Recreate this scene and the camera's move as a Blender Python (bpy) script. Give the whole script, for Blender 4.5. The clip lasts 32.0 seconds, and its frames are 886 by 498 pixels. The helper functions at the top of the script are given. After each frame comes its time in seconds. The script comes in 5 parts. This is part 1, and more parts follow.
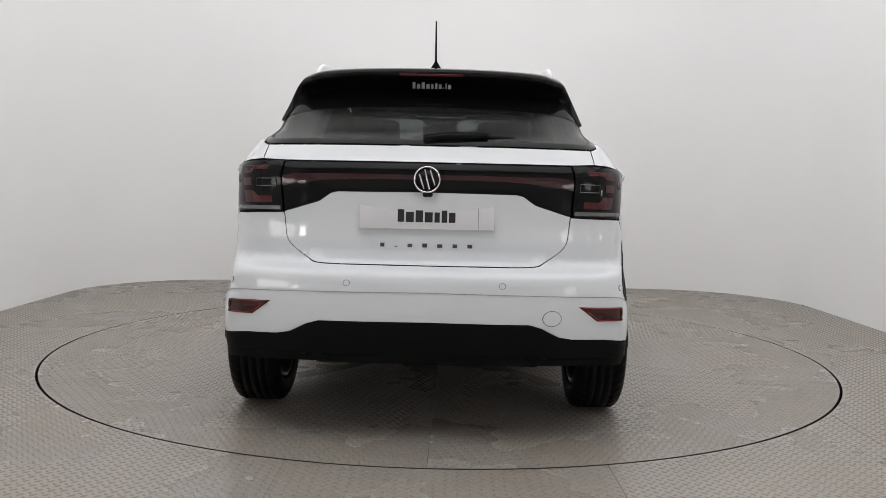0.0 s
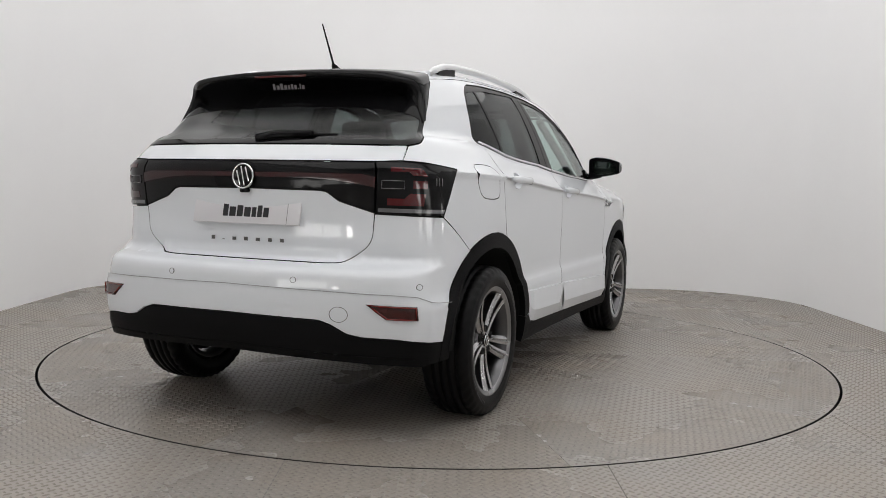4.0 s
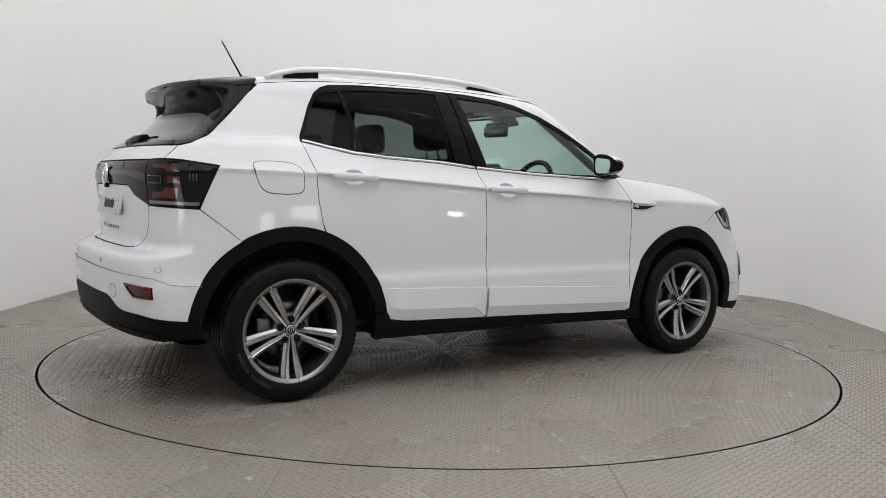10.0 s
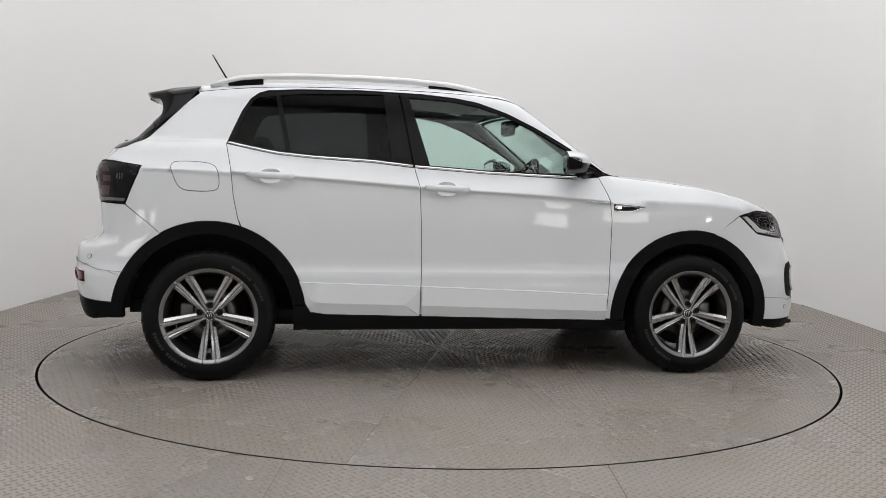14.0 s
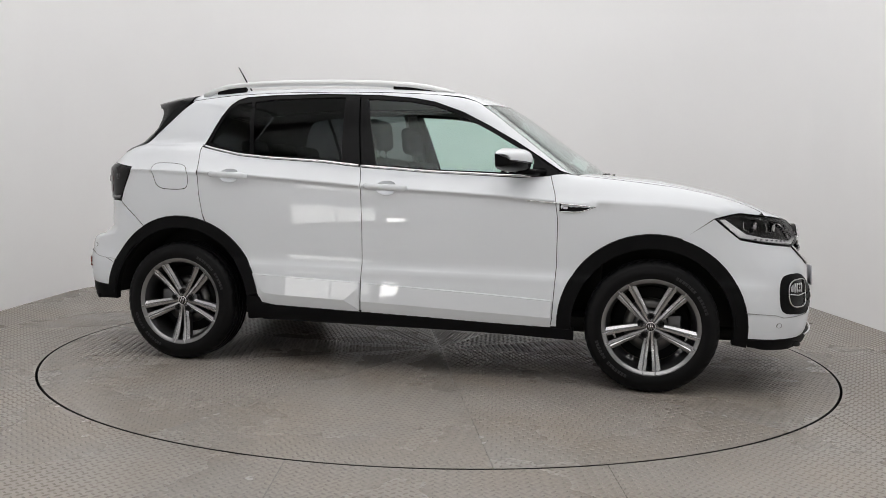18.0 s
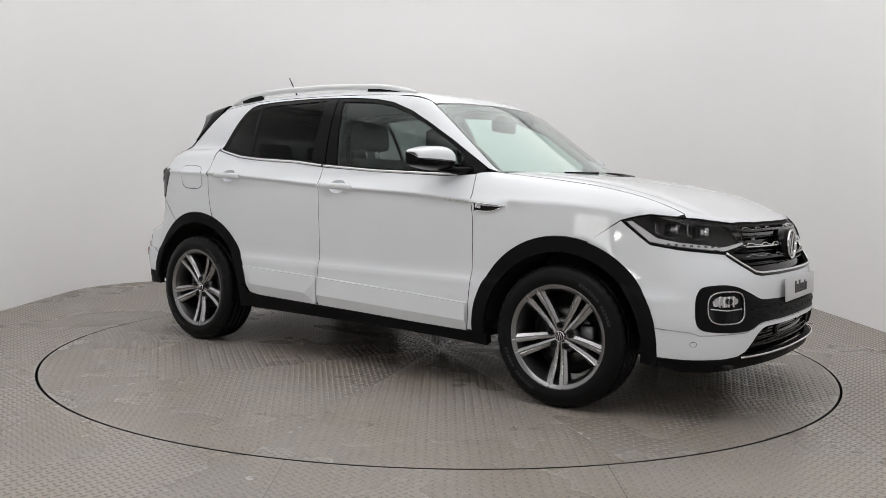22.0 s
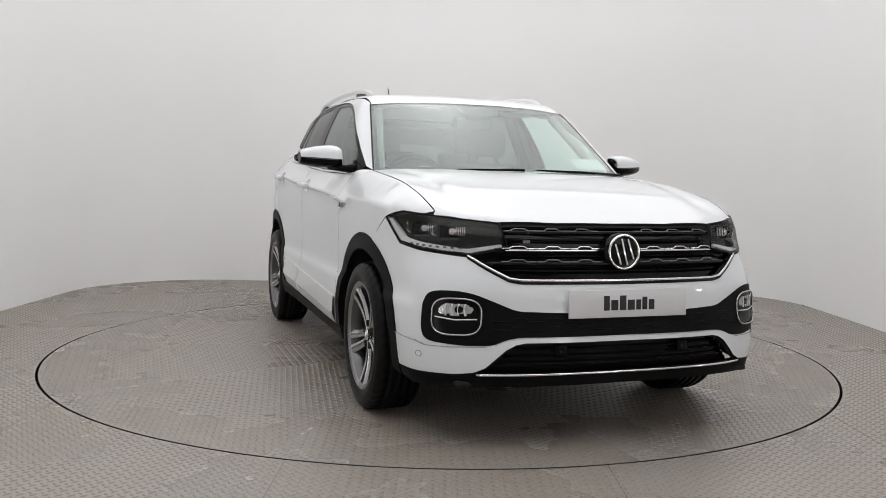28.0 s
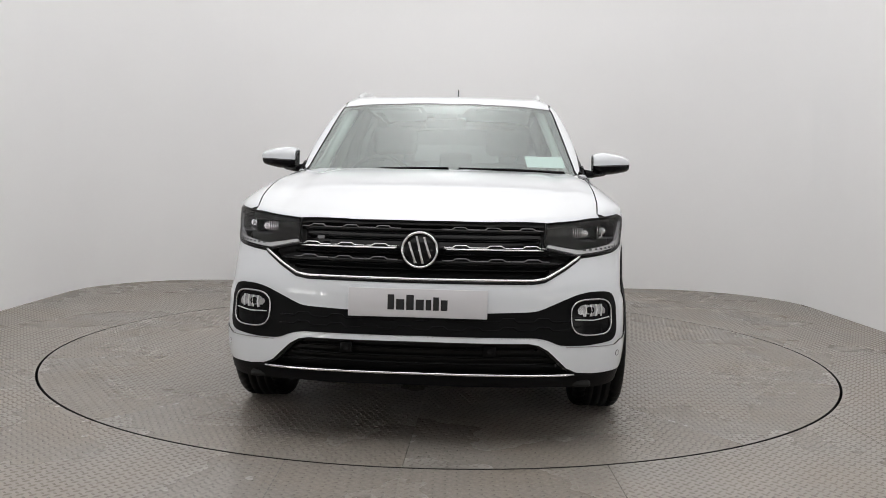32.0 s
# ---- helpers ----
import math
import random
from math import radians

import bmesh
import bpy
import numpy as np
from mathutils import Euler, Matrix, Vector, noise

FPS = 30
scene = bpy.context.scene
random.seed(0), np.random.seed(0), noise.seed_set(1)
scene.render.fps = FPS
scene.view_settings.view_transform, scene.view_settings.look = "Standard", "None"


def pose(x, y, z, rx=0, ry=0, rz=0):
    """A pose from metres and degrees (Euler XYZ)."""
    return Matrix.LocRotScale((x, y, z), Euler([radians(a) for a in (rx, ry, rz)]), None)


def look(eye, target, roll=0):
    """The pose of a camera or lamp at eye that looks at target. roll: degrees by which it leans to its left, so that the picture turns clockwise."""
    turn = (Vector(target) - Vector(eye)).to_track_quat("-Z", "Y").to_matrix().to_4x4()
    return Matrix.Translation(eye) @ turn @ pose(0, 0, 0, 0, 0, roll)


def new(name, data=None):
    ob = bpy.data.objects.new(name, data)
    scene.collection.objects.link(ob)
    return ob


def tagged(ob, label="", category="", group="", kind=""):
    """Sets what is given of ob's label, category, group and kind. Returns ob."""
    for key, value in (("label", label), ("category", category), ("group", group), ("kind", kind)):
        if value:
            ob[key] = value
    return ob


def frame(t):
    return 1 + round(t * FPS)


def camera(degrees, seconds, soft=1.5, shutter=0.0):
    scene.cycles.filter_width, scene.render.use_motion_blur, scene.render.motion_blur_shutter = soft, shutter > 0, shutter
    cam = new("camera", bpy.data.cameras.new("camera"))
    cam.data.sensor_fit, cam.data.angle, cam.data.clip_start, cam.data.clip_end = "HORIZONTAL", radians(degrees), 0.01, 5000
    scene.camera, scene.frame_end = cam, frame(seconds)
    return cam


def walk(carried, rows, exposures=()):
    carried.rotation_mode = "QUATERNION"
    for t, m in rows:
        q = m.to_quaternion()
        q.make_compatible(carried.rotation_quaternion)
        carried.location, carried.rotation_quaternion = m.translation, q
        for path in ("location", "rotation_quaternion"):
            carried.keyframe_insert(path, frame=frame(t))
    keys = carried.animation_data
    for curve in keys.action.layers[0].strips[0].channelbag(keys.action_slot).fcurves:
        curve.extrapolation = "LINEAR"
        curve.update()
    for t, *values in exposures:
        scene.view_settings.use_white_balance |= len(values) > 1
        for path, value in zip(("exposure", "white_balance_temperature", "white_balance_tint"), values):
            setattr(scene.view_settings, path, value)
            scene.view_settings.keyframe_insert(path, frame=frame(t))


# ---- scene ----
# ---- the camera stands still before a turntable ----
cam = camera(55.09, 32.0, soft=0.7)
EYE = (0.0, -5.206, 1.006)
AIM = (EYE[0] + 0.00124, EYE[1] + 0.99715, EYE[2] - 0.07538)
walk(cam, [(0.0, look(EYE, AIM, 1.254)), (32.0, look(EYE, AIM, 1.254))])
scene.view_settings.exposure = 0.0

# ---- light: white lamp panels under the ceiling; no daylight ----
world = bpy.data.worlds.new("world")
scene.world = world
world.use_nodes = True
world.node_tree.nodes["Background"].inputs["Color"].default_value = (0.8, 0.85, 0.9, 1)
world.node_tree.nodes["Background"].inputs["Strength"].default_value = 0.02
# ---- materials ----
def material(name, colour, rough=0.5, metal=0.0, coat=0.0, grain=0.0, grain_size=200.0, bump=0.0, stains=0.0, spec=0.5):
    """A principled surface with fine grain, broader stains and relief at real size."""
    m = bpy.data.materials.new(name)
    m.use_nodes = True
    t = m.node_tree
    b = t.nodes["Principled BSDF"]
    b.inputs["Base Color"].default_value = (*colour, 1)
    b.inputs["Roughness"].default_value, b.inputs["Metallic"].default_value = rough, metal
    b.inputs["Coat Weight"].default_value, b.inputs["Coat Roughness"].default_value = coat, 0.008
    b.inputs["Specular IOR Level"].default_value = spec
    if grain or bump or stains:
        co = t.nodes.new("ShaderNodeTexCoord")
        fine, broad = t.nodes.new("ShaderNodeTexNoise"), t.nodes.new("ShaderNodeTexNoise")
        fine.inputs["Scale"].default_value, broad.inputs["Scale"].default_value = grain_size, 2.3
        fine.inputs["Detail"].default_value, broad.inputs["Detail"].default_value = 3, 5
        for n in (fine, broad):
            t.links.new(co.outputs["Object"], n.inputs["Vector"])
        add = t.nodes.new("ShaderNodeMath")
        add.operation = "MULTIPLY_ADD"
        add.inputs[1].default_value, add.inputs[2].default_value = grain, 1 - grain / 2 - stains / 2
        t.links.new(fine.outputs["Fac"], add.inputs[0])
        more = t.nodes.new("ShaderNodeMath")
        more.operation = "MULTIPLY_ADD"
        more.inputs[1].default_value = stains
        t.links.new(broad.outputs["Fac"], more.inputs[0])
        t.links.new(add.outputs[0], more.inputs[2])
        mix = t.nodes.new("ShaderNodeVectorMath")
        mix.operation = "SCALE"
        mix.inputs[0].default_value = colour
        t.links.new(more.outputs[0], mix.inputs["Scale"])
        t.links.new(mix.outputs[0], b.inputs["Base Color"])
        if bump:
            bm_ = t.nodes.new("ShaderNodeBump")
            bm_.inputs["Strength"].default_value, bm_.inputs["Distance"].default_value = bump, 0.001
            t.links.new(fine.outputs["Fac"], bm_.inputs["Height"])
            t.links.new(bm_.outputs[0], b.inputs["Normal"])
    return m


def glazing(name, tint, gloss=1.0, rough=0.015, least=0.045):
    """Clear or tinted pane: straight-through light, tinted, with more gloss at a glancing angle."""
    m = bpy.data.materials.new(name)
    m.use_nodes = True
    t = m.node_tree
    t.nodes.clear()
    out, mix = t.nodes.new("ShaderNodeOutputMaterial"), t.nodes.new("ShaderNodeMixShader")
    clear, shine = t.nodes.new("ShaderNodeBsdfTransparent"), t.nodes.new("ShaderNodeBsdfGlossy")
    lw, pw, f = t.nodes.new("ShaderNodeLayerWeight"), t.nodes.new("ShaderNodeMath"), t.nodes.new("ShaderNodeMath")
    lw.inputs["Blend"].default_value = 0.5
    pw.operation, f.operation = "POWER", "MULTIPLY_ADD"
    pw.inputs[1].default_value, f.inputs[1].default_value, f.inputs[2].default_value = 5.0, 0.92, least
    t.links.new(lw.outputs["Facing"], pw.inputs[0])
    t.links.new(pw.outputs[0], f.inputs[0])
    clear.inputs["Color"].default_value = (*tint, 1)
    shine.inputs["Roughness"].default_value = rough
    shine.inputs["Color"].default_value = (gloss, gloss, gloss, 1)
    t.links.new(f.outputs[0], mix.inputs[0])
    t.links.new(clear.outputs[0], mix.inputs[1])
    t.links.new(shine.outputs[0], mix.inputs[2])
    t.links.new(mix.outputs[0], out.inputs["Surface"])
    return m


def glow(name, colour, strength):
    m = bpy.data.materials.new(name)
    m.use_nodes = True
    b = m.node_tree.nodes["Principled BSDF"]
    b.inputs["Base Color"].default_value = (0.8, 0.8, 0.8, 1)
    b.inputs["Emission Color"].default_value, b.inputs["Emission Strength"].default_value = (*colour, 1), strength
    return m


WHITE = material("white_paint", (0.755, 0.780, 0.812), 0.55, 0, 1.0, grain=0.02, grain_size=900, stains=0.02, spec=0.1)
PLASTIC = material("black_plastic", (0.0065, 0.0065, 0.007), 0.5, 0, 0, grain=0.25, grain_size=700, bump=0.25, stains=0.1, spec=0.07)
GLOSS = material("gloss_black", (0.006, 0.006, 0.0065), 0.08, 0, 0, spec=0.18)
TRIM = material("black_trim", (0.004, 0.004, 0.0045), 0.22, spec=0.10)
INNER = material("dark_underbody", (0.006, 0.006, 0.006), 0.8)
CHROME = material("chrome", (0.78, 0.78, 0.79), 0.08, 1.0)
SATIN = material("satin_silver", (0.74, 0.75, 0.76), 0.34, 0.45)
RUBBER = material("tyre_rubber", (0.0045, 0.0045, 0.005), 0.42, grain=0.3, grain_size=300, bump=0.3, stains=0.15, spec=0.14)
TYRE_MARK = material("worn_tyre_mark", (0.030, 0.030, 0.032), 0.35, spec=0.2)
ALLOY = material("grey_alloy", (0.11, 0.11, 0.115), 0.34, 0.9, 0.5)
LINE = material("light_line_white", (0.86, 0.87, 0.88), 0.22, 0.35, 0.5)
CUT = material("cut_alloy", (0.46, 0.46, 0.47), 0.27, 1.0, 0.4)
RIM = material("rim_grey", (0.26, 0.26, 0.265), 0.30, 1.0, 0.4)
MARK = material("grey_print", (0.30, 0.30, 0.31), 0.6)
STEEL = material("brake_steel", (0.13, 0.128, 0.125), 0.35, 1.0, grain=0.2, grain_size=120)
RED = material("red_lens", (0.065, 0.004, 0.006), 0.08, 0, 0.2)
REFLECTOR = material("reflector_red", (0.045, 0.004, 0.004), 0.12, 0, 0.3)
REFLECTOR_GLINT = material("reflector_glint_red", (0.15, 0.009, 0.006), 0.2, 0, 0.3)
DARKRED = material("smoked_red_lens", (0.030, 0.003, 0.004), 0.1, 0, 0.0)
LAMPGREY = material("lamp_grey", (0.16, 0.16, 0.17), 0.25, 0.4, 0.5)
SIGN = material("plate_white", (0.66, 0.65, 0.67), 0.4, grain=0.02, stains=0.03)
FOLD_SHADE = material("fold_shade_line", (0.34, 0.34, 0.345), 0.8)
INK = material("black_ink", (0.01, 0.01, 0.012), 0.5)
CLOTH = material("dark_seat_cloth", (0.012, 0.012, 0.013), 0.9, grain=0.4, grain_size=600, bump=0.4)
DASH = material("dash_plastic", (0.020, 0.021, 0.023), 0.6, grain=0.2, grain_size=500, bump=0.2)
LINING = material("pale_roof_lining", (0.42, 0.42, 0.41), 0.95, grain=0.1, grain_size=500)
PAPER = material("white_paper", (0.78, 0.80, 0.80), 0.6, grain=0.02)
CLEAR = glazing("clear_glass", (0.865, 0.945, 0.920), 0.8, least=0.025)
SHIELD = glazing("windscreen_glass", (0.865, 0.94, 0.92), rough=0.06, least=0.095)
PRIVACY = glazing("privacy_glass", (0.40, 0.42, 0.42), 0.7, least=0.008)
# rough, strong gloss smears the ceiling's reflection into an even grey over the rear window
SOFT_GLOSS = glazing("soft_gloss_rear_glass", (0.37, 0.38, 0.385), rough=0.32, least=0.055)
LENS = glazing("lamp_lens", (0.97, 0.97, 0.975), 0.25)
MIRROR = material("mirror_glass", (0.85, 0.86, 0.87), 0.01, 1.0)
# ---- the car's form: X forward, Y to its left, Z up, origin on the floor between the axles ----
def curve(*knots):
    """A smooth curve through (place, value) knots, tabulated finely."""
    k = np.array(knots, float)
    x, y = k[:, 0], k[:, 1]
    n = len(x)
    h, s = np.diff(x), np.diff(y) / np.diff(x)
    a, b = np.eye(n), np.zeros(n)
    for i in range(1, n - 1):
        a[i, i - 1:i + 2] = h[i - 1], 2 * (h[i - 1] + h[i]), h[i]
        b[i] = 6 * (s[i] - s[i - 1])
    m = np.linalg.solve(a, b)
    t = np.linspace(x[0], x[-1], 1500)
    i = np.clip(np.searchsorted(x, t) - 1, 0, n - 2)
    p, q = (x[i + 1] - t), (t - x[i])
    v = (m[i] * p**3 + m[i + 1] * q**3) / (6 * h[i]) + (y[i] / h[i] - m[i] * h[i] / 6) * p + (y[i + 1] / h[i] - m[i + 1] * h[i] / 6) * q
    return lambda at: np.interp(at, t, v)


def smax(a, b, k):
    """The larger of a and b, blended over k."""
    h = np.maximum(k - np.abs(a - b), 0) / k
    return np.maximum(a, b) + h * h * k * 0.25


HOOD = curve((0.7, 1.10), (0.9, 1.092), (1.05, 1.080), (1.21, 1.066), (1.365, 1.046), (1.52, 1.016), (1.676, 0.974), (1.83, 0.916), (1.956, 0.868), (2.06, 0.815))
NOSE = curve((0.14, 2.02), (0.20, 2.06), (0.26, 2.10), (0.33, 2.115), (0.45, 2.112), (0.53, 2.10), (0.62, 2.095), (0.67, 2.078), (0.72, 2.055), (0.78, 2.035), (0.84, 2.012), (0.95, 1.95))
TAIL = curve((0.14, 1.86), (0.22, 1.91), (0.30, 1.965), (0.40, 2.0), (0.52, 2.012), (0.61, 2.011), (0.645, 2.008), (0.662, 2.001), (0.674, 1.985), (0.684, 1.952), (0.694, 1.917), (0.706, 1.893), (0.722, 1.886), (0.745, 1.888), (0.775, 1.892), (0.792, 1.893), (0.82, 1.893), (0.90, 1.898), (1.0, 1.909), (1.05, 1.909), (1.09, 1.892), (1.13, 1.855), (1.2, 1.79))
FLANK = curve((0.15, 0.79), (0.22, 0.825), (0.30, 0.850), (0.38, 0.860), (0.46, 0.864), (0.53, 0.8615), (0.552, 0.8590), (0.566, 0.8530), (0.582, 0.8490), (0.63, 0.8480), (0.72, 0.8505), (0.82, 0.8535), (0.95, 0.852), (1.1, 0.845), (1.3, 0.83))
WAIST = curve((-2.1, 1.06), (-1.54, 1.055), (-0.88, 1.030), (-0.04, 0.978), (0.63, 0.944), (0.80, 0.932), (1.1, 0.93), (1.6, 0.92), (2.1, 0.90))
PLAN = curve((-2.1, 0.205), (-1.9, 0.118), (-1.7, 0.064), (-1.5, 0.022), (-1.3, 0.002), (-1.1, 0.0), (0.0, 0.0), (1.1, 0.0), (1.3, 0.004), (1.5, 0.022), (1.7, 0.060), (1.9, 0.115), (2.1, 0.21))
ROOF = curve((-1.9, 1.42), (-1.6, 1.482), (-1.4, 1.508), (-1.2, 1.528), (-0.9, 1.545), (-0.5, 1.552), (-0.1, 1.545), (0.2, 1.522), (0.45, 1.482), (0.7, 1.40), (1.0, 1.24))
GLASS = curve((1.0, 0.800), (1.10, 0.775), (1.2, 0.742), (1.3, 0.702), (1.4, 0.653), (1.5, 0.593), (1.6, 0.53))
CABIN = curve((-1.95, 0.145), (-1.6, 0.100), (-1.3, 0.052), (-1.0, 0.015), (-0.6, 0.0), (0.0, 0.0), (0.3, 0.008), (0.6, 0.022), (0.9, 0.05), (1.1, 0.09))


def lower_form(p):
    x, y, z = p[:, 0], np.abs(p[:, 1]), p[:, 2]
    over = z - WAIST(x)
    lean = np.maximum(over, 0)
    narrow = PLAN(x) * (0.68 + 0.32 * np.clip((z - 0.58) / 0.22, 0, 1) + np.where(x < 0, 0.12, 0.0) * np.clip((z - 0.7) / 0.2, 0, 1))
    ease = np.clip((x - 0.85) / 0.4, 0, 1)
    side = y - (FLANK(z) - narrow - (0.62 + 0.5 * ease) * lean + 0.014 * np.exp(-np.where(over > 0, over / 0.030, -over / 0.0065)) * (1 - ease) ** 2)
    front = x - (NOSE(z) - 0.16 * y**2 - 0.33 * y**4)
    back = -x - (TAIL(z) - 0.10 * y**2 - 0.19 * y**4)
    fold = np.clip((x - 0.95) / 0.2, 0, 1) * np.clip((1.88 - x) / 0.15, 0, 1)
    lid = z - (HOOD(x) - 0.007 * fold * np.exp(-(((y - 0.575) / 0.045) ** 2)) - 0.012 * (y / 0.7) ** 2 - 0.035 * (y / 0.8) ** 8)
    lid = np.where(x > 0.4, lid, z - 1.2)
    soft = np.clip((z - 0.60) / 0.2, 0, 1)
    f = smax(smax(side, front, 0.09 + 0.07 * soft), back, 0.07 + 0.06 * soft)
    return smax(smax(f, lid, 0.05), 0.17 - z, 0.03)


def cabin_form(p):
    x, y, z = p[:, 0], np.abs(p[:, 1]), p[:, 2]
    side = (y - (GLASS(z) - CABIN(x))) * 0.93
    roof = z - (ROOF(x) - 0.015 * (y / 0.55) ** 2)
    front = (x - (1.02 - 1.45 * (z - 1.08) - 0.38 * y**2)) * 0.58
    back = (-x - (1.792 - 1.02 * (np.maximum(z, 1.135) - 1.157) - 0.21 * y**2)) * 0.70
    f = smax(side, roof, 0.07)
    return smax(smax(smax(f, front, 0.05), back, 0.05), 0.9 - z, 0.02)


def form(p):
    a, b = lower_form(p), cabin_form(p)
    return -smax(-a, -b, 0.03)


def meet(eye, way, far, level=0.0, field=form):
    """Where rays from eye along way, within far metres, first come to the form's level."""
    eye, way = np.atleast_2d(eye), np.atleast_2d(way)
    n, steps = len(eye), 90
    t0, t1, found = np.zeros(n), np.full(n, far), np.zeros(n, bool)
    for i in range(1, steps + 1):
        t = far * i / steps
        inside = (field(eye + way * t) < level) & ~found
        t0[inside], t1[inside] = far * (i - 1) / steps, t
        found |= inside
    for _ in range(26):
        tm = (t0 + t1) / 2
        inside = field(eye + way * tm[:, None]) < level
        t1, t0 = np.where(inside, tm, t1), np.where(inside, t0, tm)
    return eye + way * t1[:, None], found


def slope(p, field=form, e=0.002):
    g = np.stack([field(p + np.eye(3)[i] * e) - field(p - np.eye(3)[i] * e) for i in range(3)], 1)
    return g / np.maximum(np.linalg.norm(g, axis=1, keepdims=True), 1e-9)


REAR_AXIS, FRONT_AXIS, ARM = -1.1, 1.1, 0.85


def lay(uv, way):
    """The rays of a projection: 'right' and 'left' take (x, z), 'right_slant' and 'left_slant' (x, rise) from 45 degrees above, 'top' (x, y), 'rear' and 'front' (arc, z) about an upright axis in the car."""
    u, v = np.array(uv, float).T
    o = np.zeros_like(u)
    if way in ("right", "left"):
        s = -1 if way == "right" else 1
        return np.stack([u, o + s * 1.3, v], 1), np.stack([o, o - s, o], 1)
    if way in ("right_slant", "left_slant"):
        s, r = (-1 if way == "right_slant" else 1), 0.7071
        e = np.stack([u, o - s * r * v, r * v], 1)
        w = np.array([0, -s * r, -r])
        return e - 2.0 * w, np.tile(w, (len(u), 1))
    if way == "top":
        return np.stack([u, v, o + 2.0], 1), np.stack([o, o, o - 1], 1)
    axis, s = (REAR_AXIS, -1) if way == "rear" else (FRONT_AXIS, 1)
    c, d = np.cos(u / ARM), np.sin(u / ARM)
    return np.stack([axis + s * 1.5 * c, 1.5 * d, v], 1), np.stack([-s * c, -d, o], 1)
# ---- builders ----
def part(name, data, mat, parent, label=""):
    """Links mesh data, or a bmesh, as one object under a thing or part."""
    if isinstance(data, bmesh.types.BMesh):
        me = bpy.data.meshes.new(name)
        data.normal_update()
        data.to_mesh(me)
        data.free()
        data = me
    if mat and not data.materials:
        data.materials.append(mat)
    ob = new(name, data)
    ob.parent = parent
    return tagged(ob, label)


def densify(loop, step):
    out = []
    for a, b in zip(loop, np.roll(loop, -1, axis=0)):
        n = max(1, int(math.ceil(np.linalg.norm(b - a) / step)))
        out += [a + (b - a) * i / n for i in range(n)]
    return np.array(out)


def rounded(loop, r, n=4):
    """The loop with its corners eased over r."""
    loop, out = np.array(loop, float), []
    for p, a, b in zip(loop, np.roll(loop, 1, axis=0), np.roll(loop, -1, axis=0)):
        da, db = np.linalg.norm(a - p), np.linalg.norm(b - p)
        s, e = p + (a - p) * min(r / da, 0.45), p + (b - p) * min(r / db, 0.45)
        for i in range(n + 1):
            t = i / n
            out.append(s * (1 - t) ** 2 + p * 2 * t * (1 - t) + e * t * t)
    return np.array(out)


def spun(loop):
    x, y = np.array(loop).T
    return 0.5 * np.sum(x * np.roll(y, -1) - np.roll(x, -1) * y)


def inset(loop, d):
    """The loop drawn in by d."""
    a, b = np.roll(loop, 1, axis=0), np.roll(loop, -1, axis=0)
    t = b - a
    n = np.stack([-t[:, 1], t[:, 0]], 1) / np.maximum(np.linalg.norm(t, axis=1, keepdims=True), 1e-9)
    return loop + n * d * (1 if spun(loop) > 0 else -1)


def within(pts, loop):
    x, y = pts[:, 0:1], pts[:, 1:2]
    ax, ay = loop[:, 0], loop[:, 1]
    bx, by = np.roll(ax, -1), np.roll(ay, -1)
    cross = ((ay > y) != (by > y)) & (x < (bx - ax) * (y - ay) / np.where(by == ay, 1e-12, by - ay) + ax)
    return cross.sum(1) % 2 == 1


def tile(loops, step, extra=()):
    """Triangles over an outline with holes: points, faces, and each loop's point numbers."""
    from mathutils.geometry import delaunay_2d_cdt
    outer = loops[0]
    lo, hi = outer.min(0), outer.max(0)
    gx, gy = np.meshgrid(np.arange(lo[0] + step / 2, hi[0], step), np.arange(lo[1] + step / 2, hi[1], step))
    gx = gx + (np.arange(gx.shape[0]) % 2)[:, None] * step / 2
    grid = np.stack([gx.ravel(), gy.ravel()], 1)
    keep = within(grid, outer)
    for h in loops[1:]:
        keep &= ~within(grid, h)
    rim = np.concatenate(loops)
    grid = grid[keep]
    if len(grid):
        near = np.array([np.min(np.sum((rim - p) ** 2, 1)) for p in grid])
        grid = grid[near > (0.45 * step) ** 2]
    if len(extra):
        line = np.array(extra, float)
        ok = within(line, outer)
        for h in loops[1:]:
            ok &= ~within(line, h)
        line = line[ok]
        line = line[[np.min(np.sum((rim - q) ** 2, 1)) > 0.006**2 for q in line]] if len(line) else line
        if len(line):
            grid = grid[[np.min(np.sum((line - q) ** 2, 1)) > (0.3 * step) ** 2 for q in grid]]
            grid = np.concatenate([grid, line])
    pts = np.concatenate([rim, grid])
    edges, k = [], 0
    for l in loops:
        edges += [(k + i, k + (i + 1) % len(l)) for i in range(len(l))]
        k += len(l)
    v, e, f, ov, _, _ = delaunay_2d_cdt([Vector(p) for p in pts], edges, [], 0, 1e-6)
    v = np.array([tuple(p) for p in v])
    f = [tuple(t) for t in f]
    mid = np.array([v[list(t)].mean(0) for t in f])
    keep = within(mid, outer)
    for h in loops[1:]:
        keep &= ~within(mid, h)
    f = [t for t, ok in zip(f, keep) if ok]
    count = {}
    for t in f:
        for i in range(len(t)):
            a, b = t[i], t[(i + 1) % len(t)]
            count[(min(a, b), max(a, b))] = count.get((min(a, b), max(a, b)), 0) + 1
    return v, f, [k for k, c in count.items() if c == 1]


